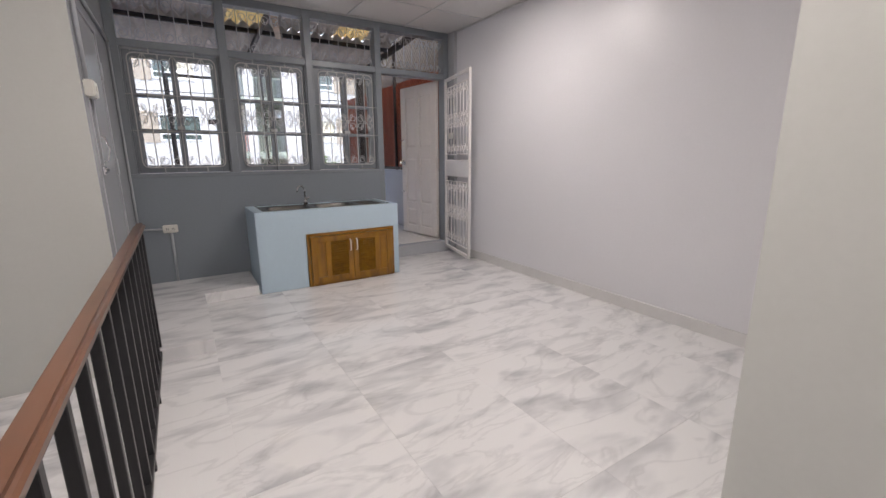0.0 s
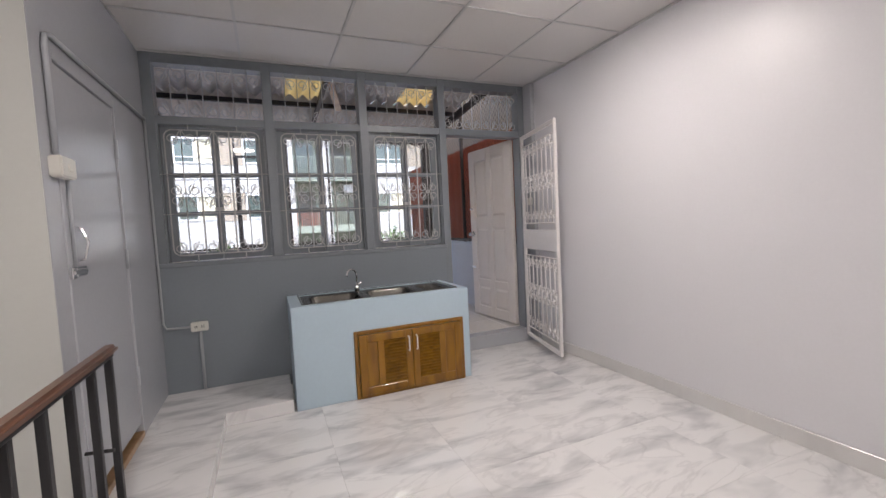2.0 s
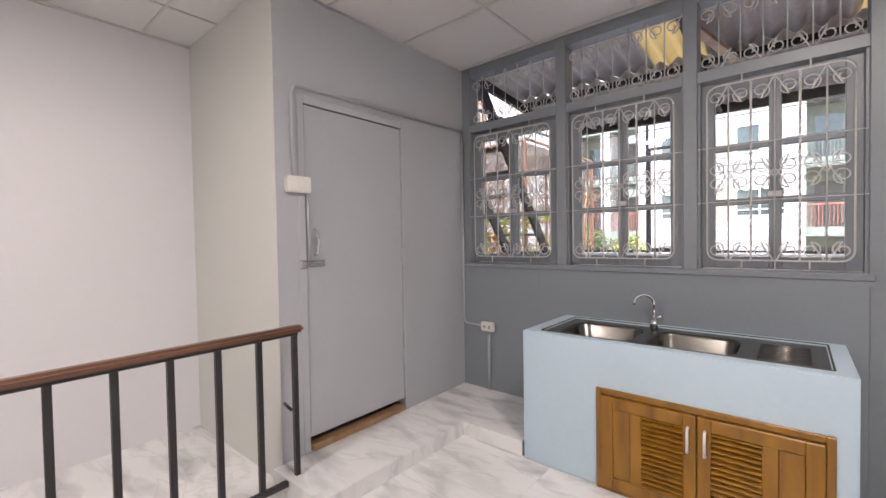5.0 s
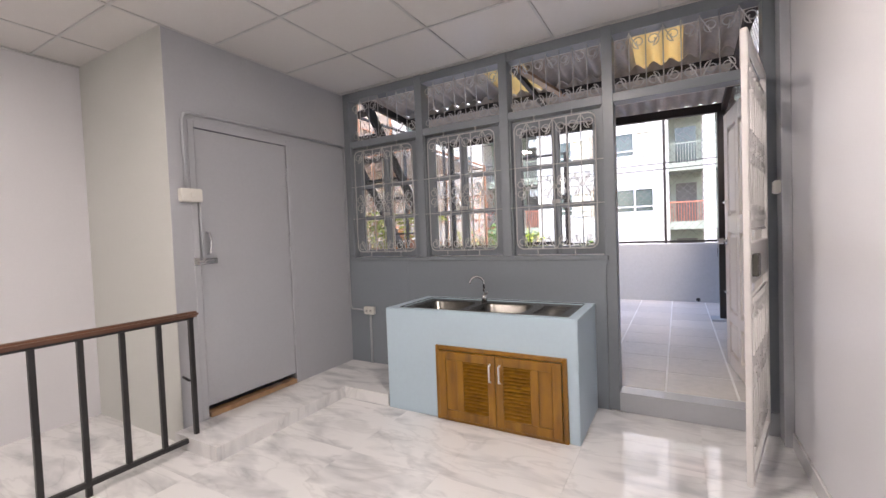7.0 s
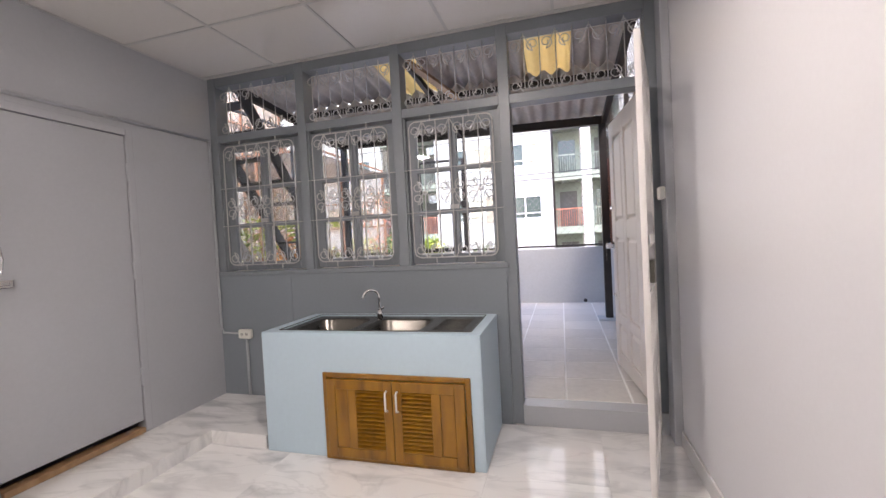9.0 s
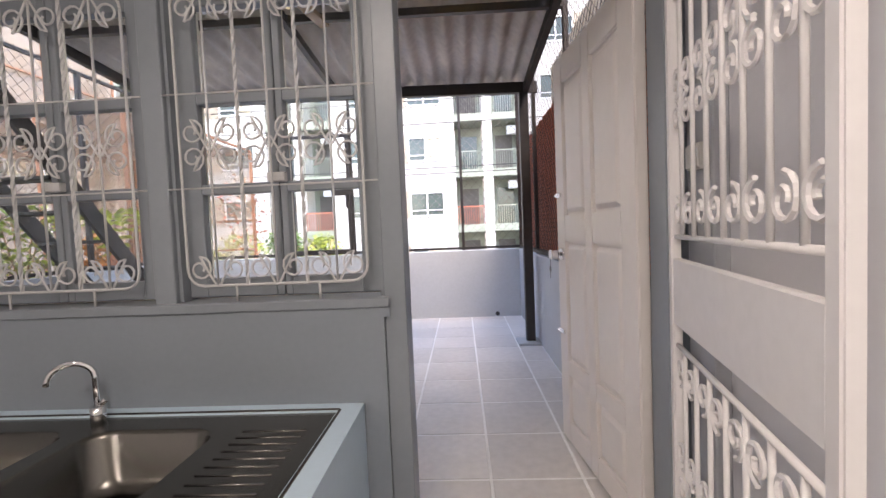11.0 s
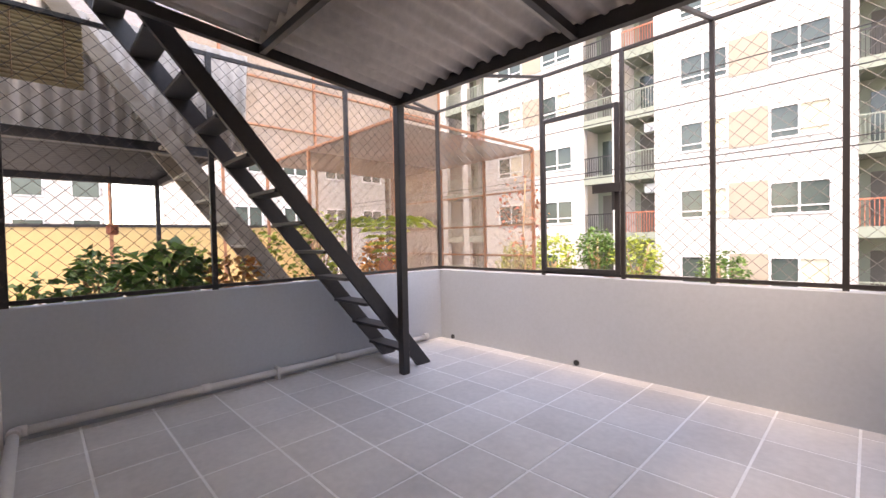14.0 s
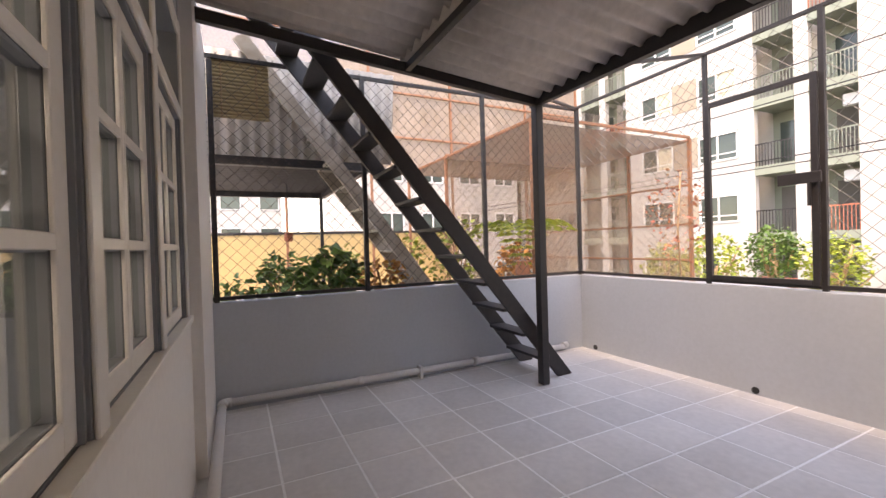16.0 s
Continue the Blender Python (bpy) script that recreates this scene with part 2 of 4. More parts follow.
def part(name, bm, mat_, parent=None, label=""):
    me = mesh_of(name, bm)
    me.materials.append(mat_)
    ob = new(name, me)
    ob.parent = parent
    return tagged(ob, label)


def piece(name, me, loc, parent, rot=(0, 0, 0)):
    ob = new(name, me)
    ob.location, ob.rotation_euler, ob.parent = loc, rot, parent
    return ob


def thing(name, label, category, loc=(0, 0, 0), group="", kind=""):
    return tagged(new(name), label, category, group, kind)


def structure(name, bm, mat_, label, category):
    return tagged(part(name, bm, mat_), label, category, kind="structure")


def boxes(*rows):
    bm = bmesh.new()
    for r in rows:
        box(bm, *r)
    return bm


def rbox(*row, b=0.003, seg=1):
    return rounded(boxes(row), b, seg)


def bar(a, b, w, h):
    return beam(bmesh.new(), a, b, w, h)


def rod(pts, r, sides=8):
    return tube(bmesh.new(), pts, r, sides)


# ---------------------------------------------------------------- plan
XL, XR, XS, YB = -3.57, -0.30, -4.70, -5.6     # left wall, right wall, stair wall, back wall
H, ZT = 2.59, 0.133                            # ceiling, terrace floor
YN = -1.574                                    # cross wall beside the stairs
YO = 0.125                                     # outside face of the window wall
PX0, PX1, PY = -4.71, -0.30, 4.04              # terrace parapets, inner faces
ZP = 0.99                                      # parapet top
MULL = (-3.535, -2.735, -1.975, -1.235, -0.365)

# room shell
structure("wall_right", boxes((XR, XR + 0.12, YB, YO, -0.1, 3.0)), WALL, "smooth light grey painted wall", "wall")
structure("wall_left", boxes((XL - 0.1, XL, YN, -1.43, -0.1, 3.0), (XL - 0.1, XL, -0.65, YO, -0.1, 3.0), (XL - 0.1, XL, -1.43, -0.65, 2.03, 3.0)), WALL_GREY, "glossy mid grey panelled wall beside the grey door", "wall")
structure("wall_cross", boxes((XS, XL - 0.1, YN, YN + 0.1, -3.2, 3.0)), WALL_CREAM, "cream painted wall beside the stairwell", "wall")
structure("wall_corner", boxes((XL - 0.1, XL - 0.003, YN - 0.004, YN, -0.02, 2.62)), WALL_CREAM, "cream painted wall end", "wall")
structure("wall_stair", boxes((XS - 0.1, XS, YB, YN + 0.1, -3.2, 3.0)), WALL, "light grey painted stairwell wall", "wall")
structure("wall_back", boxes((XS, XR, YB - 0.1, YB, -3.2, 3.0)), WALL, "light grey painted back wall", "wall")
structure("wall_stub", boxes((-2.33, XR, -4.95, -4.135, -0.0, H)), WALL_CREAM, "short greenish grey partition wall by the entrance", "wall")
structure("pilaster", rbox(-0.345, XR, -0.13, 0.0, 0, H, b=0.004), WALL_GREY, "grey painted corner post beside the door", "pilaster")
# unseen upper storeys, added to block the sun from the terrace
structure("sun_block_wall", boxes((-4.85, 0.1, YO - 0.1, YO, 3.0, 9.0)), OUTWALL, "unseen upper house wall added to shade the terrace", "wall")
structure("house_wall_outside", boxes((-4.85, XL - 0.1, 0.06, 0.19, -0.4, 3.0)), OUTWALL, "pale painted outside house wall", "wall")
structure("house_closet", boxes((XS - 0.1, XS, YN + 0.1, YO - 0.1, -0.4, 3.0), (XS, XL - 0.1, YN + 0.1, YO - 0.1, 2.9, 3.0), (XS, XL - 0.1, YN + 0.1, YO - 0.1, 0.0, 0.05)), WALL, "closed room behind the grey door", "wall")

# ceiling: boards between a grid of bars
bm = bmesh.new()
gx = [-4.90 + 0.665 * k for k in range(8)]
gy = [-0.03 - 0.605 * k for k in range(11)]
for i in range(len(gx) - 1):
    for j in range(len(gy) - 1):
        x0, x1, y1, y0 = max(gx[i], XS), min(gx[i + 1], XR), gy[j], gy[j + 1]
        if x1 - x0 > 0.03 and y0 > YB - 0.7:
            box(bm, x0 + 0.001, x1 - 0.001, max(y0, YB) + 0.001, min(y1, 0.0) - 0.001, H + 0.004, H + 0.014)
box(bm, XS, XR, gy[0], 0.06, H + 0.004, H + 0.014)
structure("ceiling", bm, CEIL, "semi-gloss white suspended ceiling boards", "ceiling")
bm = bmesh.new()
for x in gx[1:-1]:
    box(bm, x - 0.009, x + 0.009, YB, 0.0, H - 0.003, H + 0.003)
for y in gy[:-1]:
    box(bm, XS, XR, y - 0.007, y + 0.007, H - 0.0045, H + 0.0035)
box(bm, XR - 0.02, XR, YB, 0, H - 0.006, H + 0.003)
box(bm, XS, XS + 0.02, YB, YN, H - 0.006, H + 0.003)
structure("ceiling_grid", bm, TBAR, "grey metal bars of the suspended ceiling", "ceiling")
structure("ceiling_slab", boxes((XS - 0.1, XR + 0.12, YB - 0.1, YO, 3.0, 3.1)), WALL, "slab above the ceiling", "ceiling")

# floors
floor = structure("floor", boxes((-3.49, XR, YB, 0.0, -0.12, -0.006)), GROUT, "polished white floor tiles with grey marble clouds", "floor")
landing = structure("landing", boxes((XS, -3.49, -2.75, YN, -0.2, -0.02)), MARBLE, "pale tiled stair landing", "floor")
step = structure("floor_step", boxes((XL, -3.14, -1.63, -0.58, 0, 0.085), (XL, -2.72, -0.58, 0.0, 0, 0.085)), MARBLE, "low marble-tiled step along the wall", "step")
for k in range(9):
    structure(f"stair_step_{k + 1}", boxes((XS, -3.49, -3.02 - 0.27 * k, -2.75 - 0.27 * k, -0.4 - 0.18 * k, -0.2 - 0.18 * k)), MARBLE, "white tiled stair step going down", "step")
skirt = structure("baseboard_right", rbox(XR - 0.012, XR - 0.001, -4.13, -0.13, 0.0, 0.09, b=0.002), SKIRT, "pale tile skirting", "baseboard")

# ---------------------------------------------------------------- window wall
structure("wall_window", boxes((XL, -1.27, 0.0, YO, -0.1, 1.045)), WALL_DARK, "dark grey painted panel wall under the windows", "wall")
structure("wall_window_outside", boxes((XL - 0.1, -1.27, YO + 0.001, YO + 0.006, -0.1, 1.03)), OUTWALL, "pale outside face under the windows", "wall")
structure("threshold", rbox(-1.20, XR, -0.005, YO, 0.0, ZT, b=0.003), WALL_GREY, "grey painted raised door threshold", "threshold")
structure("window_frame_posts", rounded(boxes(*[(x - 0.035, x + 0.035, 0.012, YO + 0.004, (ZT if i == 4 else (1.045 if i < 3 else 0.0)), 2.60) for i, x in enumerate(MULL)]), 0.003), FRAME, "grey painted timber posts of the window wall", "frame")
structure("window_frame_rails", rounded(boxes(*[(a + 0.035, b - 0.035, 0.016, YO, z0, z1) for a, b in zip(MULL, MULL[1:]) for z0, z1 in ((2.085, 2.145), (2.525, 2.60))]), 0.003), FRAME, "grey painted timber rails of the window wall", "frame")
structure("window_sill", rbox(XL, -1.25, -0.012, 0.11, 1.03, 1.062, b=0.004), FRAME, "grey painted window sill", "sill")
structure("wall_over_windows", boxes((XL, XR, 0.02, YO, 2.60, 3.0)), WALL_DARK, "wall strip above the windows", "wall")
structure("window_frame_outside", rounded(boxes(*[(x - 0.035, x + 0.035, YO + 0.0045, YO + 0.014, 1.03, 2.60) for x in MULL[:4]], *[(a + 0.035, b - 0.035, YO + 0.001, YO + 0.012, z0, z1) for a, b in zip(MULL, MULL[1:]) for z0, z1 in ((2.085, 2.145), (2.525, 2.60))], (XL, -1.25, 0.111, YO + 0.03, 1.03, 1.064)), 0.003), FRAME_OUT, "pale painted outer face of the window frames", "frame")
structure("panel_seam", boxes((-2.905, -2.895, -0.004, 0.0, 0.086, 1.03), (XL, -1.25, -0.003, 0.0, 1.0, 1.03)), WALL_DARK, "thin cover strips on the grey panel", "trim")


def scroll(c, r, turns, start, flip, y, wire=0.004, lead=None):
    """A flat spiral of bent iron in the plane of the wall."""
    pts = [] if lead is None else [Vector((lead[0], y, lead[1]))]
    n = 16
    for k in range(n + 1):
        f = k / n
        a = start + flip * turns * 2 * math.pi * f
        rr = r * (1 - 0.72 * f)
        pts.append(Vector((c[0] + rr * math.cos(a), y, c[1] + rr * math.sin(a))))
    return rod(pts, wire, 5)


def grille(name, x0, x1, z0, z1, y, rows, bars, label, mat_, m=None, r=0.055, wire=0.004, ring=True):
    """A wrought iron grille: bars, a rounded frame and bands of paired scrolls at the heights given in rows."""
    g = thing(name, label, "grille", group="iron grilles of the window wall")
    if ring:
        c, pts = 0.05, []
        for cx, cz, a0 in ((x1 - c, z1 - c, 0), (x0 + c, z1 - c, 90), (x0 + c, z0 + c, 180), (x1 - c, z0 + c, 270)):
            for k in range(5):
                a = radians(a0 + 22.5 * k)
                pts.append((cx + c * math.cos(a), y, cz + c * math.sin(a)))
        pts.append(pts[0])
        part("frame", rod(pts, wire * 1.2, 6), mat_, g)
    for k in range(bars):
        x = x0 + (x1 - x0) * (k + 1) / (bars + 1)
        if k % 2 and name == "window_grille":
            # twisted bar
            tw = bmesh.new()
            steps = 40
            rings = []
            for s in range(steps + 1):
                z = z0 + (z1 - z0) * s / steps
                a = s * 0.8
                rings.append([tw.verts.new((x + 0.0065 * math.cos(a + q * math.pi / 2), y + 0.0065 * math.sin(a + q * math.pi / 2), z)) for q in range(4)])
            for p, q in zip(rings, rings[1:]):
                for i in range(4):
                    tw.faces.new((p[i], p[(i + 1) % 4], q[(i + 1) % 4], q[i]))
            part("bar", tw, mat_, g)
        else:
            part("bar", rod([(x, y, z0), (x, y, z1)], wire, 6), mat_, g)
    for z, up in rows:
        for k in range(bars + 1):
            x = x0 + (x1 - x0) * (k + 0.5) / (bars + 1)
            w = (x1 - x0) / (bars + 1)
            rr = min(r, w * 0.42)
            s = 1 if k % 2 else -1
            part("scroll", scroll((x + s * w * 0.08, z), rr, 1.35, radians(90 if up > 0 else -90), s * up, y, wire, lead=(x - s * w * 0.45, z - up * rr * 1.4)), mat_, g)
    return g


def casement(i, x0, x1, z0, z1):
    """A window of two casement leaves, each three panes high."""
    w = thing(f"window_{i}", "closed grey timber casement window with six small panes", "window", kind="structure")
    y0, y1 = 0.065, 0.1
    xm = (x0 + x1) / 2
    for a, b in ((x0, xm - 0.002), (xm + 0.002, x1)):
        st = 0.062 if a == x0 else 0.024
        en = 0.024 if a == x0 else 0.062
        bm = boxes((a, a + st, y0, y1, z0, z1), (b - en, b, y0, y1, z0, z1), (a + st, b - en, y0, y1, z0, z0 + 0.062), (a + st, b - en, y0, y1, z1 - 0.062, z1))
        hh = (z1 - z0 - 0.124)
        for k in (1, 2):
            zc = z0 + 0.062 + hh * k / 3
            box(bm, a + st, b - en, y0, y1, zc - 0.017, zc + 0.017)
        sash = part("sash", rounded(bm, 0.003), FRAME, w, "grey painted sash")
        out = boxes((a, a + st, y1 + 0.001, y1 + 0.01, z0, z1), (b - en, b, y1 + 0.001, y1 + 0.01, z0, z1), (a + st, b - en, y1 + 0.001, y1 + 0.01, z0, z0 + 0.06), (a + st, b - en, y1 + 0.001, y1 + 0.01, z1 - 0.06, z1), *[(a + st, b - en, y1 + 0.001, y1 + 0.01, z0 + 0.062 + hh * k / 3 - 0.014, z0 + 0.062 + hh * k / 3 + 0.014) for k in (1, 2)])
        part("sash_face", rounded(out, 0.002), FRAME_OUT, sash, "pale outer face of the sash")
        for k in range(3):
            za = z0 + 0.062 + hh * k / 3 + 0.012
            p = part("pane", boxes((a + st - 0.004, b - en + 0.004, 0.08, 0.084, za, za + hh / 3 - 0.024)), GLASS, sash)
            p.visible_shadow = False
    part("latch", rbox(xm - 0.03, xm + 0.03, 0.04, 0.064, z0 + 0.37, z0 + 0.40), GREYIRON, w, "small iron latch")
    return w


for i in range(3):
    a, b = MULL[i] + 0.036, MULL[i + 1] - 0.036
    casement(i + 1, a + 0.012, b - 0.012, 1.07, 2.075)
    structure(f"window_frame_{i + 1}", boxes((a, a + 0.011, 0.03, 0.12, 1.063, 2.084), (b - 0.011, b, 0.03, 0.12, 1.063, 2.084)), FRAME, "grey window frame lining", "frame")
    g = grille("window_grille", a + 0.045, b - 0.045, 1.115, 2.045, 0.012, ((1.17, 1), (1.60, 1), (1.52, -1), (1.98, -1)), 5, "pale grey wrought iron window grille with scrolls and twisted bars", GREYIRON, r=0.06, wire=0.0038)
    for z in (1.425, 1.72):
        part("tie", rod([(a, 0.012, z), (b, 0.012, z)], 0.0028, 6), GREYIRON, g)
    for x in (a + 0.2, b - 0.2):
        part("tie", rod([(x, 0.012, 1.062), (x, 0.012, 1.12)], 0.004, 6), GREYIRON, g)
        part("tie", rod([(x, 0.012, 2.04), (x, 0.012, 2.085)], 0.004, 6), GREYIRON, g)
for i in range(4):
    a, b = MULL[i] + 0.036, MULL[i + 1] - 0.036
    grille("transom_grille", a, b, 2.146, 2.524, 0.05, ((2.20, 1), (2.45, -1)), 6 if i < 3 else 7, "pale iron scroll grille in the opening over the windows", GREYIRON, r=0.05, wire=0.0036, ring=False)


# ---------------------------------------------------------------- white panel door, open onto the terrace
def local(origin, yaw):
    return pose(origin[0], origin[1], origin[2], 0, 0, yaw)


door = thing("door_white", "open white six-panel door with a steel knob and keys", "door", kind="structure")
w, h, t = 0.80, 1.94, 0.044
ST, MD, DP = 0.115, 0.04, 0.018        # outer stile, half middle stile, depth of the sunk field
bays = ((ST, w / 2 - MD), (w / 2 + MD, w - ST))
rails = [(0, 0.11), (0.35, 0.43), (1.03, 1.16), (h - 0.13, h)]
slab = boxes((0.02, w - 0.02, -t / 2 + DP, t / 2 - DP, 0.02, h - 0.02))
part("core", slab, DOORWHITE, door)
for xa, xb in ((0, ST), (w / 2 - MD, w / 2 + MD), (w - ST, w)):
    part("stile", rbox(xa, xb, -t / 2, t / 2, 0, h, b=0.005, seg=2), DOORWHITE, door)
for z0, z1 in rails:
    for xa, xb in bays:
        part("rail", rbox(xa - 0.004, xb + 0.004, -t / 2 + 0.0004, t / 2 - 0.0004, z0, z1, b=0.005, seg=2), DOORWHITE, door)
for (_, za), (zb, _) in zip(rails, rails[1:]):
    for xa, xb in bays:
        pb = bmesh.new()
        for s in (-1, 1):
            rings = []
            for ins, d in ((0.004, DP), (0.013, DP - 0.001), (0.032, 0.003), (0.038, 0.002)):
                rings.append([pb.verts.new((x, s * (t / 2 - d), z)) for x, z in ((xa + ins, za + ins), (xb - ins, za + ins), (xb - ins, zb - ins), (xa + ins, zb - ins))])
            for o, q in zip(rings, rings[1:]):
                for k in range(4):
                    pb.faces.new((o[k], o[(k + 1) % 4], q[(k + 1) % 4], q[k]))
            pb.faces.new(rings[-1])
        part("panel", pb, DOORWHITE, door, "raised door panel")
knob = bmesh.new()
for s in (-1, 1):
    tube(knob, [(w - 0.065, s * t / 2, 0.965), (w - 0.065, s * (t / 2 + 0.008), 0.965)], 0.032, 16)
    tube(knob, [(w - 0.065, s * (t / 2 + 0.006), 0.965), (w - 0.065, s * (t / 2 + 0.03), 0.965)], 0.012, 12)
    tube(knob, [(w - 0.065, s * (t / 2 + 0.026), 0.965), (w - 0.065, s * (t / 2 + 0.036), 0.965), (w - 0.065, s * (t / 2 + 0.056), 0.965), (w - 0.065, s * (t / 2 + 0.064), 0.965)], 0.024, 16)
kn = part("knob", knob, CHROME, door, "round polished steel door knob")
part("key", rounded(boxes((w - 0.068, w - 0.062, t / 2 + 0.062, t / 2 + 0.064, 0.905, 0.95), (w - 0.076, w - 0.054, t / 2 + 0.062, t / 2 + 0.065, 0.88, 0.906), (w - 0.068, w - 0.06, t / 2 + 0.0625, t / 2 + 0.0645, 0.845, 0.88)), 0.001), STEEL, kn, "keys hanging in the lock")
for z in (1.265, 0.565):
    part("bolt", rounded(boxes((w - 0.08, w - 0.015, t / 2, t / 2 + 0.01, z - 0.011, z + 0.011), (w - 0.085, w - 0.002, t / 2 + 0.008, t / 2 + 0.014, z - 0.004, z + 0.004)), 0.002), CHROME, door, "small steel bolt")
door.matrix_world = local((-0.41, 0.15, ZT + 0.015), 96.0)

# ---------------------------------------------------------------- white iron grille door, open into the room
gd = thing("door_grille", "open white iron security grille door with scrolls", "grille door", kind="structure")
w, h = 0.775, 2.0
for xa, xb in ((0, 0.034), (w - 0.034, w)):
    part("stile", rbox(xa, xb, -0.013, 0.013, 0, h, b=0.004, seg=2), WHITEIRON, gd)
for za, zb in ((0, 0.034), (h - 0.034, h)):
    part("frame_rail", rbox(0.034, w - 0.034, -0.0125, 0.0125, za, zb, b=0.003), WHITEIRON, gd)
for z in (0.25, 1.0, 1.75):
    part("hinge", rod([(-0.006, 0.0, z - 0.05), (-0.006, 0.0, z + 0.05)], 0.01, 8), WHITEIRON, gd, "painted hinge")
part("lock_plate", rbox(0.034, w - 0.034, -0.010, 0.010, 0.89, 1.08, b=0.004), WHITEIRON, gd, "flat white lock panel")
part("lock_box", rbox(w - 0.14, w - 0.05, 0.012, 0.035, 0.93, 1.03), STEEL, gd, "steel lock case")
for z in (0.10, 0.83, 1.14, 1.89):
    part("rail", rod([(0.03, 0, z), (w - 0.03, 0, z)], 0.007, 6), WHITEIRON, gd)
for k in range(7):
    x = 0.1 + k * (w - 0.2) / 6
    for z0, z1 in ((0.10, 0.83), (1.14, 1.89)):
        part("bar", rod([(x, 0, z0), (x, 0, z1)], 0.006, 6), WHITEIRON, gd)
for z0, z1 in ((0.10, 0.83), (1.14, 1.89)):
    for z, up in ((z0 + 0.07, 1), (z0 + 0.33, 1), (z0 + 0.42, -1), (z1 - 0.07, -1)):
        for k in range(8):
            x = 0.06 + k * (w - 0.12) / 7.0
            s = 1 if k % 2 else -1
            part("scroll", scroll((x, z), 0.042, 1.3, radians(90 * up), s * up, 0.0, 0.0055), WHITEIRON, gd)
gd.matrix_world = local((-0.405, -0.035, 0.075), -103.0)

# ---------------------------------------------------------------- grey door in the left wall
g = thing("door_grey", "closed flat grey door with a chrome pull and bolt", "door", kind="structure")
part("frame", rounded(boxes((XL - 0.06, XL + 0.006, -1.45, -1.41, 0.086, 2.05), (XL - 0.06, XL + 0.006, -0.675, -0.63, 0.086, 2.05), (XL - 0.06, XL + 0.006, -1.41, -0.675, 2.005, 2.05)), 0.003), WALL_GREY, g, "grey door frame")
part("leaf", rbox(XL - 0.042, XL - 0.004, -1.405, -0.68, 0.165, 2.0, b=0.003), WALL_GREY, g, "flat grey door leaf")
part("sill", rbox(XL - 0.07, XL + 0.01, -1.40, -0.68, 0.086, 0.12), BARE, g, "bare wooden door sill")
part("pull_handle", rod([(XL - 0.004, -1.355, 1.32), (XL + 0.03, -1.355, 1.31), (XL + 0.045, -1.355, 1.25), (XL + 0.03, -1.355, 1.185), (XL - 0.004, -1.355, 1.175)], 0.007, 8), CHROME, g, "chrome pull handle")
part("bolt", rounded(boxes((XL - 0.004, XL + 0.016, -1.405, -1.30, 1.11, 1.15), (XL + 0.006, XL + 0.026, -1.45, -1.32, 1.122, 1.138), (XL + 0.006, XL + 0.02, -1.46, -1.42, 1.105, 1.155)), 0.003), CHROME, g, "chrome door bolt")
for z in (1.77, 1.14, 0.45):
    part("hinge", rod([(XL + 0.004, -0.678, z - 0.055), (XL + 0.004, -0.678, z + 0.055)], 0.008, 8), CONDUIT, g, "painted hinge")

s = thing("switch_box", "ivory plastic light switch box on the wall", "switch")
part("body", rbox(XL, XL + 0.045, -1.53, -1.395, 1.515, 1.60, b=0.006, seg=2), PLASTIC, s)
part("button", rbox(XL + 0.045, XL + 0.05, -1.475, -1.445, 1.54, 1.575), PLASTIC, s)
cdt = thing("cable_conduit", "grey painted cable conduit along wall and door", "conduit")
part("pipe", rod([(XL + 0.012, -1.48, 1.60), (XL + 0.012, -1.485, 2.03), (XL + 0.012, -1.47, 2.075), (XL + 0.012, -1.43, 2.09), (XL + 0.012, -0.02, 2.105)], 0.011, 8), CONDUIT, cdt)
part("pipe", rod([(XL + 0.012, -1.40, 1.515), (XL + 0.008, -1.395, 1.15)], 0.008, 6), CONDUIT, cdt)
part("pipe", rod([(XL + 0.012, -0.02, 2.105), (XL + 0.012, -0.012, 0.62), (XL + 0.03, -0.012, 0.58), (-3.37, -0.012, 0.575)], 0.008, 8), CONDUIT, cdt)
part("pipe", rod([(-3.325, -0.010, 0.54), (-3.325, -0.010, 0.086)], 0.011, 8), CONDUIT, cdt)
o = thing("wall_outlet", "white plastic double socket on the grey panel", "socket")
part("body", rbox(-3.385, -3.27, -0.035, 0.0, 0.54, 0.61, b=0.006, seg=2), PLASTIC, o)
for x in (-3.35, -3.305):
    part("socket_slots", boxes((x - 0.008, x - 0.004, -0.0365, -0.035, 0.565, 0.585), (x + 0.004, x + 0.008, -0.0365, -0.035, 0.565, 0.585)), BLACK, o, "dark socket slots")
s = thing("switch_box", "ivory plastic switch on the corner post", "switch")
part("body", rbox(-0.345 - 0.03, -0.345, -0.115, -0.045, 1.40, 1.47, b=0.005, seg=2), PLASTIC, s)
part("button", rbox(-0.379, -0.375, -0.09, -0.07, 1.42, 1.45), PLASTIC, s)

# ceiling lamp; the second is added out of view to brighten the left side
for k, (lx, ly) in enumerate(((-1.38, -1.66), (-3.05, -3.55))):
    lamp = thing("ceiling_lamp", "round white flush ceiling lamp, switched on; rear one is added fill", "lamp")
    part("rim", rod([(lx, ly, H - 0.002), (lx, ly, H - 0.028)], 0.17, 32), WHITEIRON, lamp)
    part("diffuser", rod([(lx, ly, H - 0.0285), (lx, ly, H - 0.036)], 0.155, 32), LAMP_FILL if k else LAMP, lamp, "glowing white diffuser")

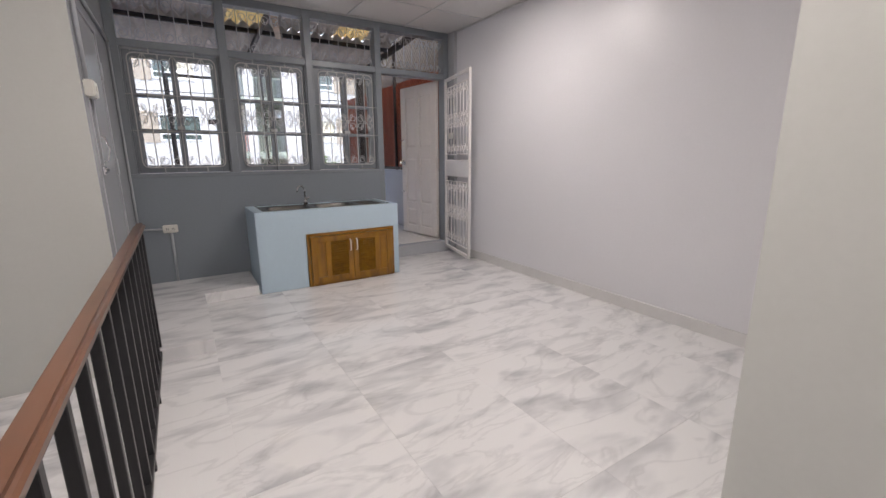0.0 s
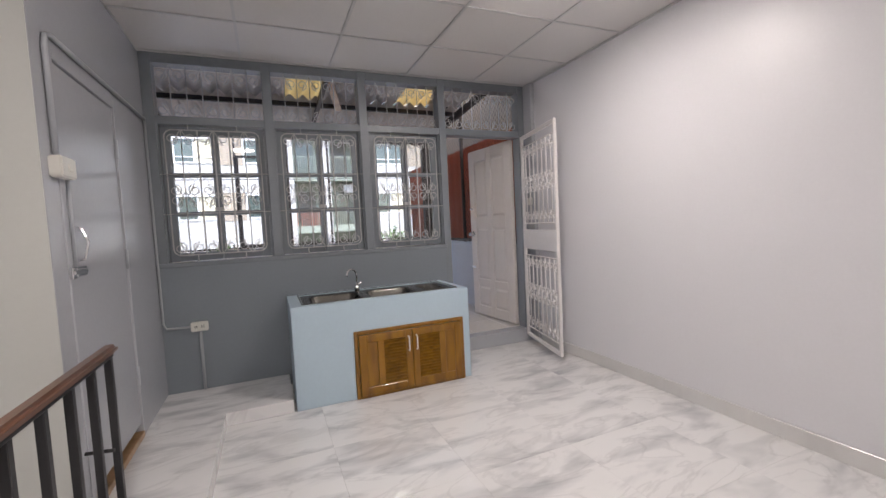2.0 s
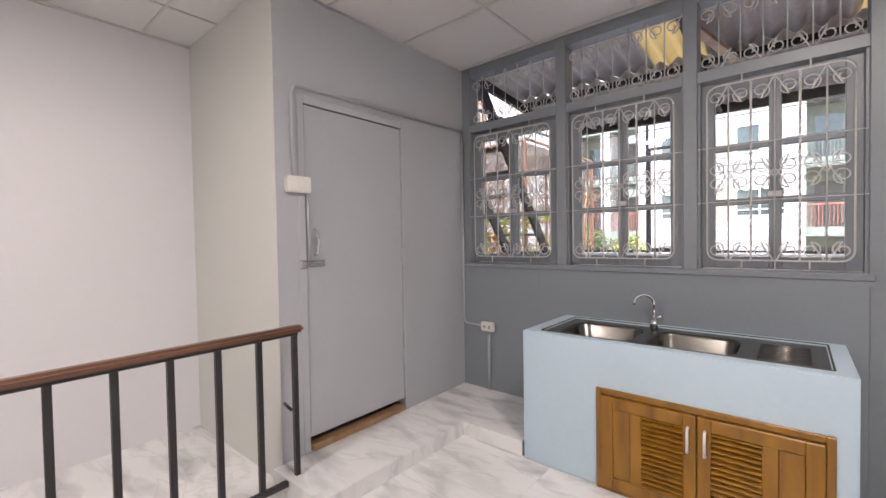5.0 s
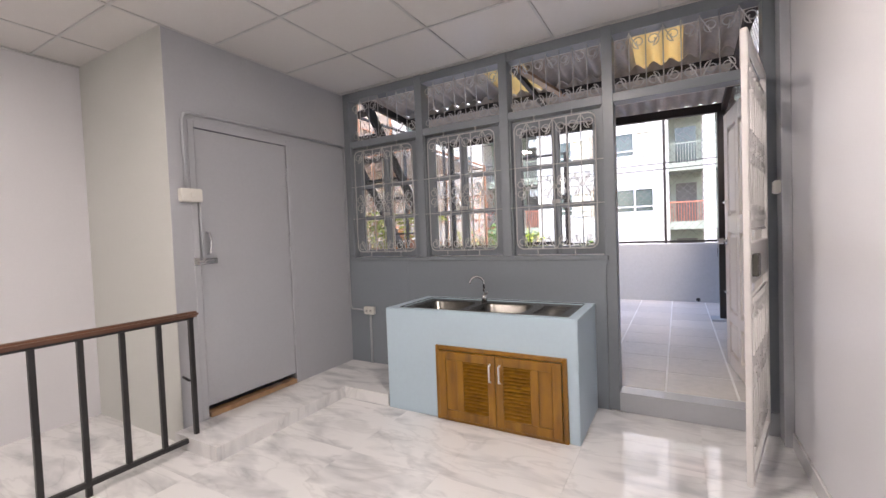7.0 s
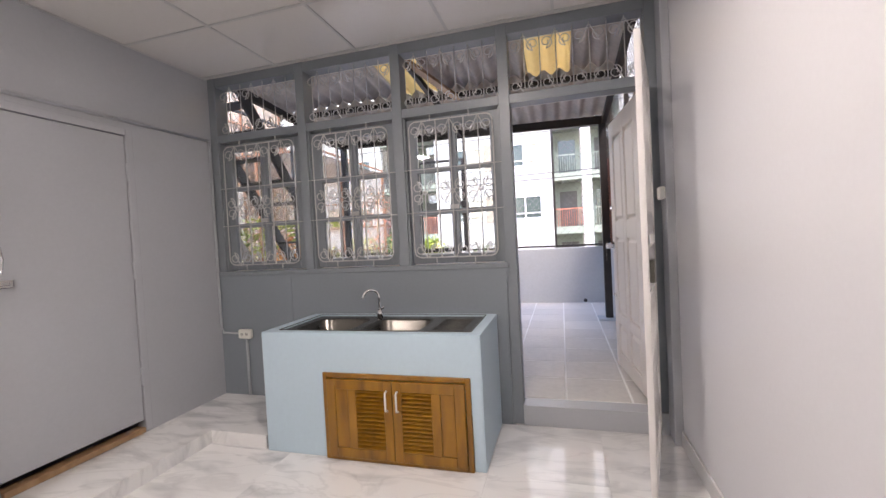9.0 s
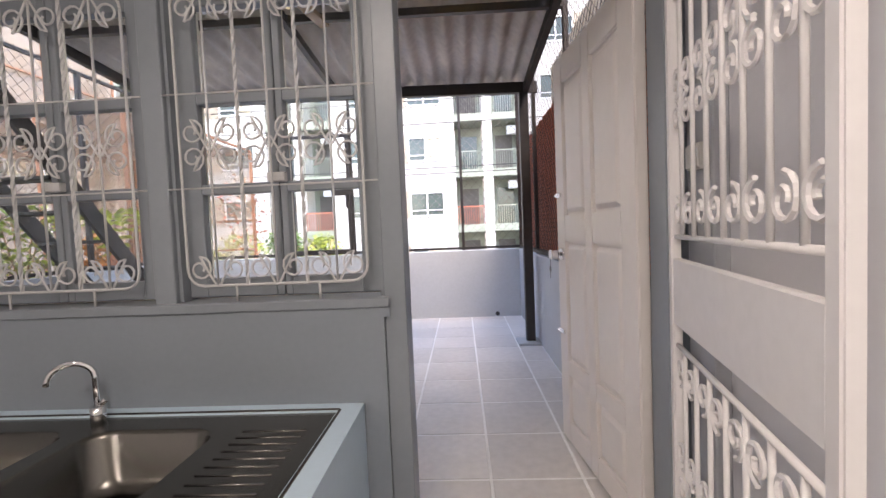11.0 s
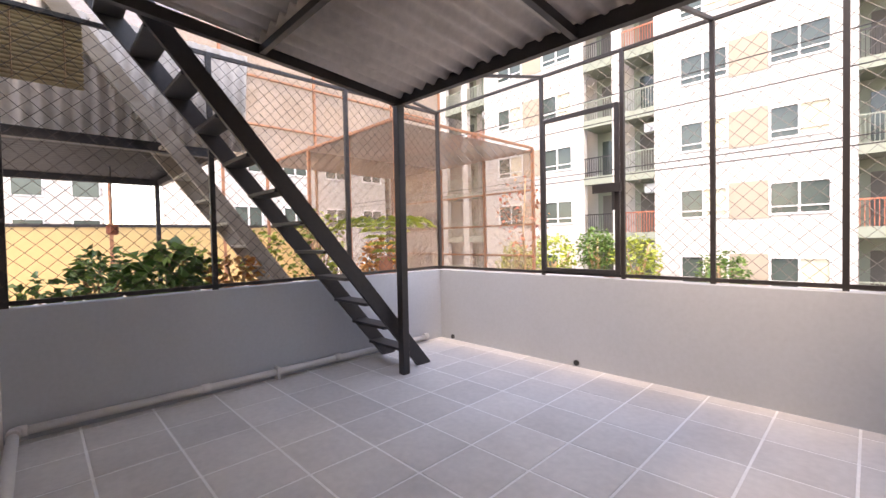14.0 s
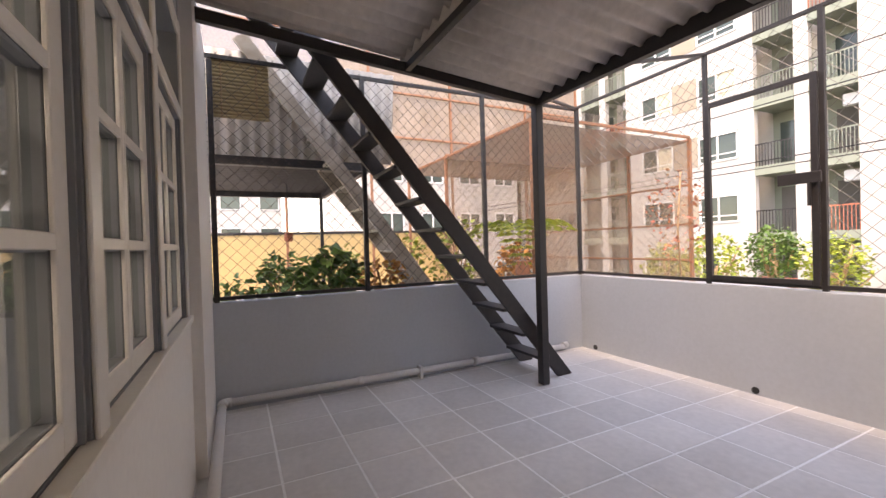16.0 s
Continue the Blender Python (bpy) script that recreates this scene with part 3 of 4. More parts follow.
# ---------------------------------------------------------------- stair railing
r = thing("stair_railing", "black iron stair railing with a brown wooden handrail", "railing")
RX = -3.43
hb = rbox(RX - 0.026, RX + 0.026, -4.75, -1.53, 0.80, 0.835, b=0.012, seg=3)
part("handrail", hb, RAILWOOD, r, "brown varnished wooden handrail")
part("bottom_rail", rbox(RX - 0.014, RX + 0.014, -4.75, -1.56, 0.05, 0.078), BLACK, r)
part("top_rail", rbox(RX - 0.016, RX + 0.016, -4.75, -1.56, 0.788, 0.80), BLACK, r)
for k in range(18):
    y = -1.575 - 0.18 * k
    z0 = 0.078 if k % 3 else -0.006
    part("baluster", rbox(RX - 0.0125, RX + 0.0125, y - 0.0125, y + 0.0125, z0, 0.788, b=0.002), BLACK, r)
part("bracket", rod([(RX, -1.60, 0.42), (RX - 0.10, -1.58, 0.42)], 0.008, 6), BLACK, r, "short iron wall tie")

# ---------------------------------------------------------------- sink counter
s = thing("sink_counter", "pale blue rendered masonry sink counter", "counter")
SX0, SX1, SY, SZ = -2.70, -1.345, -0.595, 0.73
CX0, CX1, CZ = -2.285, -1.405, 0.505      # cupboard opening
bm = bmesh.new()
outline = ((SX0, 0), (CX0, 0), (CX0, CZ), (CX1, CZ), (CX1, 0), (SX1, 0), (SX1, SZ), (SX0, SZ))
front_, back_ = [[bm.verts.new((x, y, z)) for x, z in outline] for y in (SY, SY + 0.075)]
bm.faces.new(front_)
bm.faces.new(back_[::-1])
for i in range(8):
    j = (i + 1) % 8
    bm.faces.new((front_[i], back_[i], back_[j], front_[j]))
bmesh.ops.bevel(bm, geom=[e for e in bm.edges if all(abs(v.co.y - SY) < 1e-4 for v in e.verts)], offset=0.006, segments=2, affect="EDGES")
part("front_wall", bm, SINKBODY, s, "pale blue rendered front with a cupboard opening")
for xa, xb in ((SX0, SX0 + 0.09), (SX1 - 0.07, SX1)):
    part("side_wall", boxes((xa, xb, SY + 0.075, -0.001, 0.0, SZ)), SINKBODY, s)
part("back_ledge", boxes((SX0 + 0.09, SX1 - 0.07, -0.055, -0.001, 0.0, SZ)), SINKBODY, s)
part("cabinet_frame", rounded(boxes((-2.283, -2.255, SY - 0.014, SY + 0.05, 0.0, 0.503), (-1.435, -1.407, SY - 0.014, SY + 0.05, 0.0, 0.503), (-2.255, -1.435, SY - 0.014, SY + 0.05, 0.475, 0.503), (-2.255, -1.435, SY - 0.014, SY + 0.05, 0.0, 0.022)), 0.003), TEAK, s, "varnished teak cabinet frame")
for a, b, flip in ((-2.253, -1.848, 0), (-1.844, -1.437, 1)):
    y0, y1 = SY - 0.03, SY - 0.008
    lo, hi = 0.026, 0.472
    c0, c1 = (a + 0.055, a + 0.135) if not flip else (b - 0.135, b - 0.055)
    l0, l1 = (a + 0.185, b - 0.05) if not flip else (a + 0.05, b - 0.185)
    m0, m1 = (c1, l0) if not flip else (l1, c0)
    bm = boxes((a, a + 0.05 if flip else c0, y0, y1, lo, hi), (c1 if flip else b - 0.05, b, y0, y1, lo, hi), (min(m0, m1), max(m0, m1), y0, y1, lo + 0.055, hi - 0.055), ((a + 0.05) if flip else c0, c1 if flip else b - 0.05, y0, y1, lo, lo + 0.055), ((a + 0.05) if flip else c0, c1 if flip else b - 0.05, y0, y1, hi - 0.055, hi))
    d = part("cabinet_door", rounded(bm, 0.003), TEAK, s, "varnished teak louvred cabinet door")
    part("panel", rbox(c0 - 0.001, c1 + 0.001, y0 + 0.006, y1, lo + 0.054, hi - 0.054, b=0.004), TEAK, d)
    for k in range(15):
        z = lo + 0.066 + k * (hi - lo - 0.125) / 14
        sl = bmesh.new()
        box(sl, l0 - 0.002, l1 + 0.002, -0.012, 0.012, -0.003, 0.003, Matrix.Translation((0, (y0 + y1) / 2, z)) @ Matrix.Rotation(radians(35), 4, "X"))
        part("slat", sl, TEAK, d)
    hx = b - 0.03 if not flip else a + 0.03
    part("handle", rod([(hx, y0, 0.42), (hx, y0 - 0.022, 0.415), (hx, y0 - 0.022, 0.315), (hx, y0, 0.31)], 0.006, 8), WHITEIRON, d, "white bow handle")

# steel sink let into the counter
k_ = thing("kitchen_sink", "stainless steel double-bowl sink with a drainboard", "sink")
bm = bmesh.new()
sx0, sx1, sy0, sy1, sz = SX0 + 0.085, SX1 - 0.065, SY + 0.07, -0.05, SZ - 0.006
bowls = [(-2.55, -2.16), (-2.10, -1.72)]


def bowl(bm, xa, xb, ya, yb, zt, depth):
    rings = []
    for (ins, z, rad) in ((0, zt, 0.07), (0.008, zt - 0.012, 0.07), (0.02, zt - depth + 0.03, 0.07), (0.05, zt - depth, 0.06)):
        pts = []
        x0_, x1_, y0_, y1_ = xa + ins, xb - ins, ya + ins, yb - ins
        for cx, cy, a0 in ((x1_ - rad, y1_ - rad, 0), (x0_ + rad, y1_ - rad, 90), (x0_ + rad, y0_ + rad, 180), (x1_ - rad, y0_ + rad, 270)):
            for q in range(5):
                a = radians(a0 + 22.5 * q)
                pts.append(bm.verts.new((cx + rad * math.cos(a), cy + rad * math.sin(a), z)))
        rings.append(pts)
    for p, q in zip(rings, rings[1:]):
        for i in range(len(p)):
            bm.faces.new((p[i], p[(i + 1) % len(p)], q[(i + 1) % len(q)], q[i])).smooth = True
    bm.faces.new(rings[-1])
    return rings[0]


for xa, xb in bowls:
    bb = bmesh.new()
    ring = bowl(bb, xa, xb, sy0 + 0.035, sy1 - 0.09, sz, 0.16)
    # deck round the bowl
    rect = [bb.verts.new(p) for p in ((xb + 0.03, sy1, sz), (xa - 0.03 if xa > -2.5 else sx0, sy1, sz), (xa - 0.03 if xa > -2.5 else sx0, sy0, sz), (xb + 0.03, sy0, sz))]
    for q in range(4):
        seg = ring[q * 5:q * 5 + 5]
        for i in range(4):
            bb.faces.new((rect[q], seg[i], seg[i + 1]))
        nx = ring[(q * 5 + 5) % 20]
        bb.faces.new((rect[q], seg[4], nx, rect[(q + 1) % 4]))
    bo = part("bowl", bb, STEEL, k_, "deep stainless steel bowl")
    part("drain", rod([((xa + xb) / 2, (sy0 + sy1) / 2, sz - 0.159), ((xa + xb) / 2, (sy0 + sy1) / 2, sz - 0.156)], 0.04, 20), CHROME, bo)
dr = boxes((-1.69, sx1, sy0, sy1, sz - 0.004, sz))
board = part("drainboard", dr, STEEL, k_, "ribbed drainboard")
for q in range(9):
    y = sy0 + 0.08 + q * 0.035
    part("rib", rod([(-1.65, y, sz), (sx1 - 0.06, y, sz)], 0.003, 6), STEEL, board)
part("rim", rounded(boxes((sx0, sx1, sy0 - 0.006, sy0 + 0.002, sz - 0.002, sz + 0.01), (sx0, sx1, sy1 - 0.002, sy1 + 0.006, sz - 0.002, sz + 0.01), (sx0 - 0.006, sx0 + 0.002, sy0, sy1, sz - 0.002, sz + 0.01), (sx1 - 0.002, sx1 + 0.006, sy0, sy1, sz - 0.002, sz + 0.01)), 0.002), STEEL, k_)
f = thing("faucet", "chrome gooseneck tap behind the sink bowls", "tap")
fx, fy = -2.14, -0.085
part("base", rod([(fx, fy, sz - 0.001), (fx, fy, sz + 0.05)], 0.02, 16), CHROME, f)
part("lever", rod([(fx, fy, sz + 0.045), (fx + 0.04, fy - 0.01, sz + 0.075)], 0.008, 8), CHROME, f)
part("spout", rod([(fx, fy, sz + 0.05), (fx, fy, sz + 0.14)] + [(fx - 0.045 + 0.045 * math.cos(radians(a)), fy - 0.03 + 0.03 * math.cos(radians(a)), sz + 0.14 + 0.05 * math.sin(radians(a))) for a in range(20, 171, 15)] + [(fx - 0.092, fy - 0.062, sz + 0.135)], 0.009, 10), CHROME, f)


# ---------------------------------------------------------------- terrace
structure("terrace_floor", boxes((PX0 - 0.15, PX1 + 0.15, YO, PY + 0.12, ZT - 0.25, ZT - 0.0025)), TILE_GROUT, "pale grout under grey terrace tiles", "floor")
TERR = bpy.data.objects["terrace_floor"]
structure("parapet_left", rbox(PX0 - 0.12, PX0, YO, PY + 0.12, -0.2, ZP, b=0.005), PARAPET, "grey rendered terrace parapet", "parapet")
structure("parapet_far", rbox(PX0 + 0.001, PX1, PY, PY + 0.12, -0.2, ZP, b=0.005), PARAPET, "grey rendered terrace parapet with drain holes", "parapet")
structure("parapet_right", rbox(PX1, PX1 + 0.12, YO, PY + 0.12, -0.2, ZP, b=0.005), PARAPET, "grey rendered terrace parapet", "parapet")
for x in (-2.85, -0.6, -4.5):
    d = thing("drain_pipe", "dark round drain outlet at the parapet foot", "drain")
    part("pipe", rod([(x, PY - 0.012, ZT + 0.035), (x, PY + 0.05, ZT + 0.035)], 0.027, 14), BLACK, d)

p = thing("waste_pipe", "white plastic drain pipe along the parapet foot", "pipe")
pz = ZT + 0.075
part("pipe", rod([(PX0 + 0.045, 0.24, pz), (PX0 + 0.045, 3.75, pz - 0.02)], 0.03, 12), PVC, p)
part("pipe", rod([(PX0 + 0.045, 0.235, pz - 0.01), (-3.2, 0.235, pz + 0.01)], 0.03, 12), PVC, p)
part("elbow", rod([(PX0 + 0.045, 0.30, pz), (PX0 + 0.045, 0.26, pz), (PX0 + 0.055, 0.24, pz), (PX0 + 0.12, 0.235, pz)], 0.037, 12), PVC, p)
for y in (1.3, 2.5, 3.70):
    part("collar", rod([(PX0 + 0.045, y, pz - 0.005), (PX0 + 0.045, y + 0.06, pz - 0.005)], 0.036, 12), PVC, p)
part("clip", rbox(PX0 + 0.005, PX0 + 0.09, 1.9, 1.93, ZT, pz + 0.036), PVC, p)


# roof frame
def post(x, y, z0, z1, s, name, label):
    o = thing(name, label, "post")
    part("shaft", rbox(x - s / 2, x + s / 2, y - s / 2, y + s / 2, z0, z1, b=0.004), STEELDARK, o)
    return o


AX, AY, BX = -3.91, 2.79, -0.385
zA, zB = 2.60, 2.53
pa = post(AX, AY, ZT, zA, 0.075, "roof_post", "dark painted square steel roof post")
pb_ = post(BX, AY, ZT + 0.02, zB, 0.085, "roof_post", "dark painted square steel roof post")
part("foot", rbox(BX - 0.13, BX + 0.08, AY - 0.14, AY + 0.10, ZT, ZT + 0.022), PARAPET, pb_, "grey concrete foot")
rf = thing("roof_frame", "dark painted steel frame under the terrace roof", "roof frame")
part("eaves_beam", bar((AX - 0.07, AY, zA + 0.05), (PX1 + 0.05, AY, zB + 0.05), 0.05, 0.10), STEELDARK, rf)
part("side_beam", bar((AX, AY + 0.05, zA + 0.03), (AX, YO, 2.85), 0.05, 0.075), STEELDARK, rf)
part("side_beam", bar((PX1 - 0.06, AY + 0.05, zB + 0.04), (PX1 - 0.06, YO, 2.82), 0.05, 0.075), STEELDARK, rf)


def roof_z(y):
    return 2.93 - 0.093 * y


for x in (-2.15,):
    part("rafter", bar((x, AY, 2.60), (x, YO, 2.835), 0.04, 0.06), STEELDARK, rf)
for y in (1.56,):
    part("purlin", bar((AX, y, roof_z(y) - 0.055), (PX1, y, roof_z(y) - 0.075), 0.04, 0.05), STEELDARK, rf)
part("brace", bar((-2.2, 0.5, 2.80), (-1.9, 1.62, 2.70), 0.07, 0.03), BARE, rf, "bare timber batten")


def corrugated(x0, x1, y0, y1, z_at, amp=0.027, pitch=0.145, th=0.007):
    bm = bmesh.new()
    n = max(2, int((x1 - x0) / pitch * 8))
    top, bot = [], []
    for i in range(n + 1):
        x = x0 + (x1 - x0) * i / n
        dz = amp * math.cos(2 * math.pi * x / pitch)
        top.append([bm.verts.new((x, y, z_at(y) + dz + th)) for y in (y0, y1)])
        bot.append([bm.verts.new((x, y, z_at(y) + dz)) for y in (y0, y1)])
    for i in range(n):
        for q in (top, bot):
            bm.faces.new((q[i][0], q[i + 1][0], q[i + 1][1], q[i][1])).smooth = True
        for e in (0, 1):
            bm.faces.new((top[i][e], top[i + 1][e], bot[i + 1][e], bot[i][e]))
    for i in (0, n):
        bm.faces.new((top[i][0], top[i][1], bot[i][1], bot[i][0]))
    return bm


roof = thing("terrace_roof", "weathered grey corrugated cement roof with yellow skylight sheets", "roof", kind="structure")
part("sheet", corrugated(AX - 0.05, PX1 - 0.01, 1.52, AY + 0.12, lambda y: roof_z(y)), ROOF, roof)
for x0, x1, mt, lb in ((AX - 0.05, -2.52, ROOF, ""), (-2.52, -2.10, YELLOW, "yellow translucent skylight sheet"), (-2.10, -1.17, ROOF, ""), (-1.17, -0.77, YELLOW, "yellow translucent skylight sheet"), (-0.77, PX1 - 0.01, ROOF, "")):
    part("sheet", corrugated(x0, x1, YO, 1.66, lambda y: roof_z(y) + 0.04), mt, roof, lb)

# ---------------------------------------------------------------- fence of steel posts and wire mesh
def wire_mesh(bm, u0, u1, z0, z1, at, pitch=0.105, r=0.0023):
    """Crossing diagonal wires in the panel u0..u1, z0..z1; at(u, z, s) gives the place."""
    w, h = u1 - u0, z1 - z0
    for s in (1, -1):
        k = -h
        while k < w:
            a0 = max(k, 0)
            a1 = min(k + h, w)
            if a1 - a0 > 0.01:
                za, zb = a0 - k, a1 - k
                if s < 0:
                    a, b = (w - a0, za), (w - a1, zb)
                else:
                    a, b = (a0, za), (a1, zb)
                tube(bm, [at(u0 + a[0], z0 + a[1], s), at(u0 + b[0], z0 + b[1], s)], r, 3, cap=False)
            k += pitch
    return bm


FZ = 2.98
fl = thing("mesh_fence", "dark steel posts with wire mesh on the side parapet", "fence")
FX = PX0 - 0.04
for y, ht in ((0.22, 2.92), (1.45, 2.97), (2.75, 2.97), (PY + 0.04, 3.0)):
    part("post", rbox(FX - 0.02, FX + 0.02, y - 0.02, y + 0.02, ZP, ht, b=0.002), STEELDARK, fl)
part("bottom_rail", bar((FX, YO, ZP + 0.03), (FX, PY + 0.06, ZP + 0.03), 0.03, 0.03), STEELDARK, fl)
part("top_rail", bar((FX, YO, 2.95), (FX, PY + 0.06, 2.97), 0.03, 0.03), STEELDARK, fl)
bm = bmesh.new()
wire_mesh(bm, YO + 0.05, PY, ZP + 0.04, FZ, lambda u, z, s: (FX + 0.022 + 0.002 * s, u, z))
tagged(part("wire", bm, WIRE_DARK, fl, "dark diamond wire mesh"), kind="stuff")

ff = thing("mesh_fence", "dark steel posts with wire mesh and a small gate frame", "fence")
FY = PY + 0.04
for x in (-3.22, -2.41, -1.73, -1.0, PX1 + 0.04):
    part("post", rbox(x - 0.017, x + 0.017, FY - 0.017, FY + 0.017, ZP, 3.0, b=0.002), STEELDARK, ff)
part("bottom_rail", bar((FX, FY, ZP + 0.03), (PX1 + 0.05, FY, ZP + 0.03), 0.03, 0.03), STEELDARK, ff)
part("top_rail", bar((FX, FY, 2.99), (PX1 + 0.05, FY, 2.99), 0.03, 0.025), STEELDARK, ff)
gt = part("gate_frame", rounded(boxes((-3.205, -3.165, FY - 0.05, FY - 0.018, 1.03, 2.54), (-2.465, -2.425, FY - 0.05, FY - 0.018, 1.03, 2.54), (-3.165, -2.465, FY - 0.05, FY - 0.018, 2.50, 2.54), (-3.165, -2.465, FY - 0.05, FY - 0.018, 1.03, 1.07)), 0.003), STEELDARK, ff, "dark steel gate frame without wire")
part("latch", rbox(-2.66, -2.40, FY - 0.07, FY - 0.05, 1.76, 1.84), STEELDARK, gt, "dark steel latch plate")
part("latch_bar", rbox(-2.48, -2.46, FY - 0.075, FY - 0.05, 1.60, 1.76), STEELDARK, gt)
bm = bmesh.new()
for u0, u1, z0, z1 in ((FX, -3.22, ZP + 0.04, 2.98), (-3.22, -2.41, 2.56, 2.98), (-2.41, PX1 + 0.04, ZP + 0.04, 2.98)):
    wire_mesh(bm, u0, u1, z0, z1, lambda u, z, s: (u, FY + 0.022 + 0.002 * s, z))
tagged(part("wire", bm, WIRE, ff, "diamond wire mesh"), kind="stuff")
fz = thing("stay_bar", "thin steel bar from roof to fence", "bar")
for x in (-3.22, -1.73):
    part("bar", bar((x, AY, 2.68), (x, FY, 2.99), 0.025, 0.025), STEELDARK, fz)
part("bar", bar((AX, AY, 2.70), (FX, FY, 2.98), 0.025, 0.025), STEELDARK, fz)

fr = thing("mesh_fence", "mesh fence lined with a reddish brown screen", "fence")
GX = PX1 + 0.03
for y in (YO + 0.03, 1.62, 2.9, PY):
    part("post", rbox(GX - 0.018, GX + 0.018, y - 0.018, y + 0.018, ZP, 2.95, b=0.002), STEELDARK, fr)
part("bottom_rail", bar((GX, YO, ZP + 0.03), (GX, PY, ZP + 0.03), 0.04, 0.04), STEELDARK, fr)
part("top_rail", bar((GX, YO, 2.93), (GX, PY, 2.96), 0.03, 0.03), STEELDARK, fr)
bm = bmesh.new()
n = 40
vs = [[bm.verts.new((GX + 0.05 + 0.012 * (i % 2), YO + 0.1 + (PY - 0.1 - YO) * i / n, z)) for z in (ZP + 0.02, 2.28)] for i in range(n + 1)]
for i in range(n):
    bm.faces.new((vs[i][0], vs[i + 1][0], vs[i + 1][1], vs[i][1]))
bmesh.ops.solidify(bm, geom=bm.faces[:], thickness=0.01)
part("screen", bm, RUST, fr, "reddish brown corrugated screen")
bm = bmesh.new()
wire_mesh(bm, YO + 0.05, PY, ZP + 0.04, 2.93, lambda u, z, s: (GX - 0.022 + 0.002 * s, u, z), 0.07)
tagged(part("wire", bm, WIRE_DARK, fr, "dark diamond wire mesh"), kind="stuff")

# ---------------------------------------------------------------- ship stair to the roof
st = thing("terrace_stair", "steep dark painted open stair leaning to the roof", "stair")
F0, F1 = Vector((0, 3.09, ZT)), Vector((0, 0.42, 3.44))
for x in (-4.02, -4.60):
    bm = beam(bmesh.new(), (x, F0.y + 0.06, ZT - 0.03), (x, F1.y, F1.z), 0.035, 0.13)
    bmesh.ops.bisect_plane(bm, geom=bm.verts[:] + bm.edges[:] + bm.faces[:], plane_co=(0, 0, ZT + 0.001), plane_no=(0, 0, -1), clear_outer=True)
    bmesh.ops.holes_fill(bm, edges=bm.edges[:])
    part("stringer", bm, STEELDARK, st)
for k in range(13):
    c = F0.lerp(F1, (k + 0.75) / 13.6)
    part("tread", rbox(-4.585, -4.035, c.y - 0.085, c.y + 0.085, c.z - 0.014, c.z + 0.014), STEELDARK, st)

ns = thing("neighbour_stair", "weathered pale wooden stair beyond the mesh fence", "stair")
for x in (-5.10, -5.58):
    part("stringer", beam(bmesh.new(), (x, 2.51, 0.55), (x, 0.45, 3.31), 0.035, 0.13), OLDWOOD, ns)
for k in range(12):
    c = Vector((0, 2.51, 0.55)).lerp(Vector((0, 0.45, 3.31)), (k + 0.6) / 12.5)
    part("tread", rbox(-5.56, -5.12, c.y - 0.08, c.y + 0.08, c.z - 0.014, c.z + 0.014), OLDWOOD, ns)

# ---------------------------------------------------------------- beyond the terrace
GROUND = -3.6
structure("ground", boxes((-400, 400, -200, 600, GROUND - 0.2, GROUND)), material("ground", (0.22, 0.21, 0.19), 0.9, grain=2, vary=0.2, blotch=0.1), "dusty paved ground", "ground")
structure("house_below", boxes((-4.83, 0.1, YB - 0.1, PY + 0.12, GROUND, -0.42)), OUTWALL, "lower storey of the house", "wall")

FACADE = material("white facade paint", (0.46, 0.445, 0.425), 0.7, grain=3, vary=0.05, blotch=0.3)
BEIGE = material("beige facade panel", (0.33, 0.275, 0.215), 0.7, grain=3, vary=0.06, blotch=0.5)
GREENISH = material("grey green balcony paint", (0.24, 0.27, 0.22), 0.7, grain=3, vary=0.06, blotch=0.5)
PANE = material("grey green window pane", (0.06, 0.08, 0.072), 0.12, vary=0.25, blotch=0.6)
CURTAIN = material("pale curtain", (0.55, 0.50, 0.38), 0.8, grain=6, vary=0.2)
ALU = material("white window frame", (0.7, 0.7, 0.7), 0.5)
# dark brown stands for the shade inside the balcony rooms
DARKROOM = material("painted shade of balcony room", (0.13, 0.12, 0.11), 0.8, vary=0.2)
FYB, STO = 21.3, 2.95


def far_window(parent, x, y, z, w, h, face=0):
    f = part("window", boxes((x - w / 2, x - w / 2 + 0.07, y - 0.05, y + 0.12, z, z + h), (x + w / 2 - 0.07, x + w / 2, y - 0.05, y + 0.12, z, z + h), (x - w / 2, x + w / 2, y - 0.051, y + 0.12, z, z + 0.07), (x - w / 2, x + w / 2, y - 0.051, y + 0.12, z + h - 0.07, z + h), (x - 0.035, x + 0.035, y - 0.03, y + 0.12, z, z + h), (x - w / 2, x + w / 2, y - 0.03, y + 0.12, z + 0.3, z + 0.35)), ALU, parent, "white framed window")
    part("pane", boxes((x - w / 2 + 0.07, x - 0.035, y + 0.03, y + 0.05, z + 0.07, z + h - 0.07)), PANE, f)
    part("pane", boxes((x + 0.035, x + w / 2 - 0.07, y + 0.03, y + 0.05, z + 0.07, z + h - 0.07)), random.choice((PANE, PANE, CURTAIN)), f)
    return f


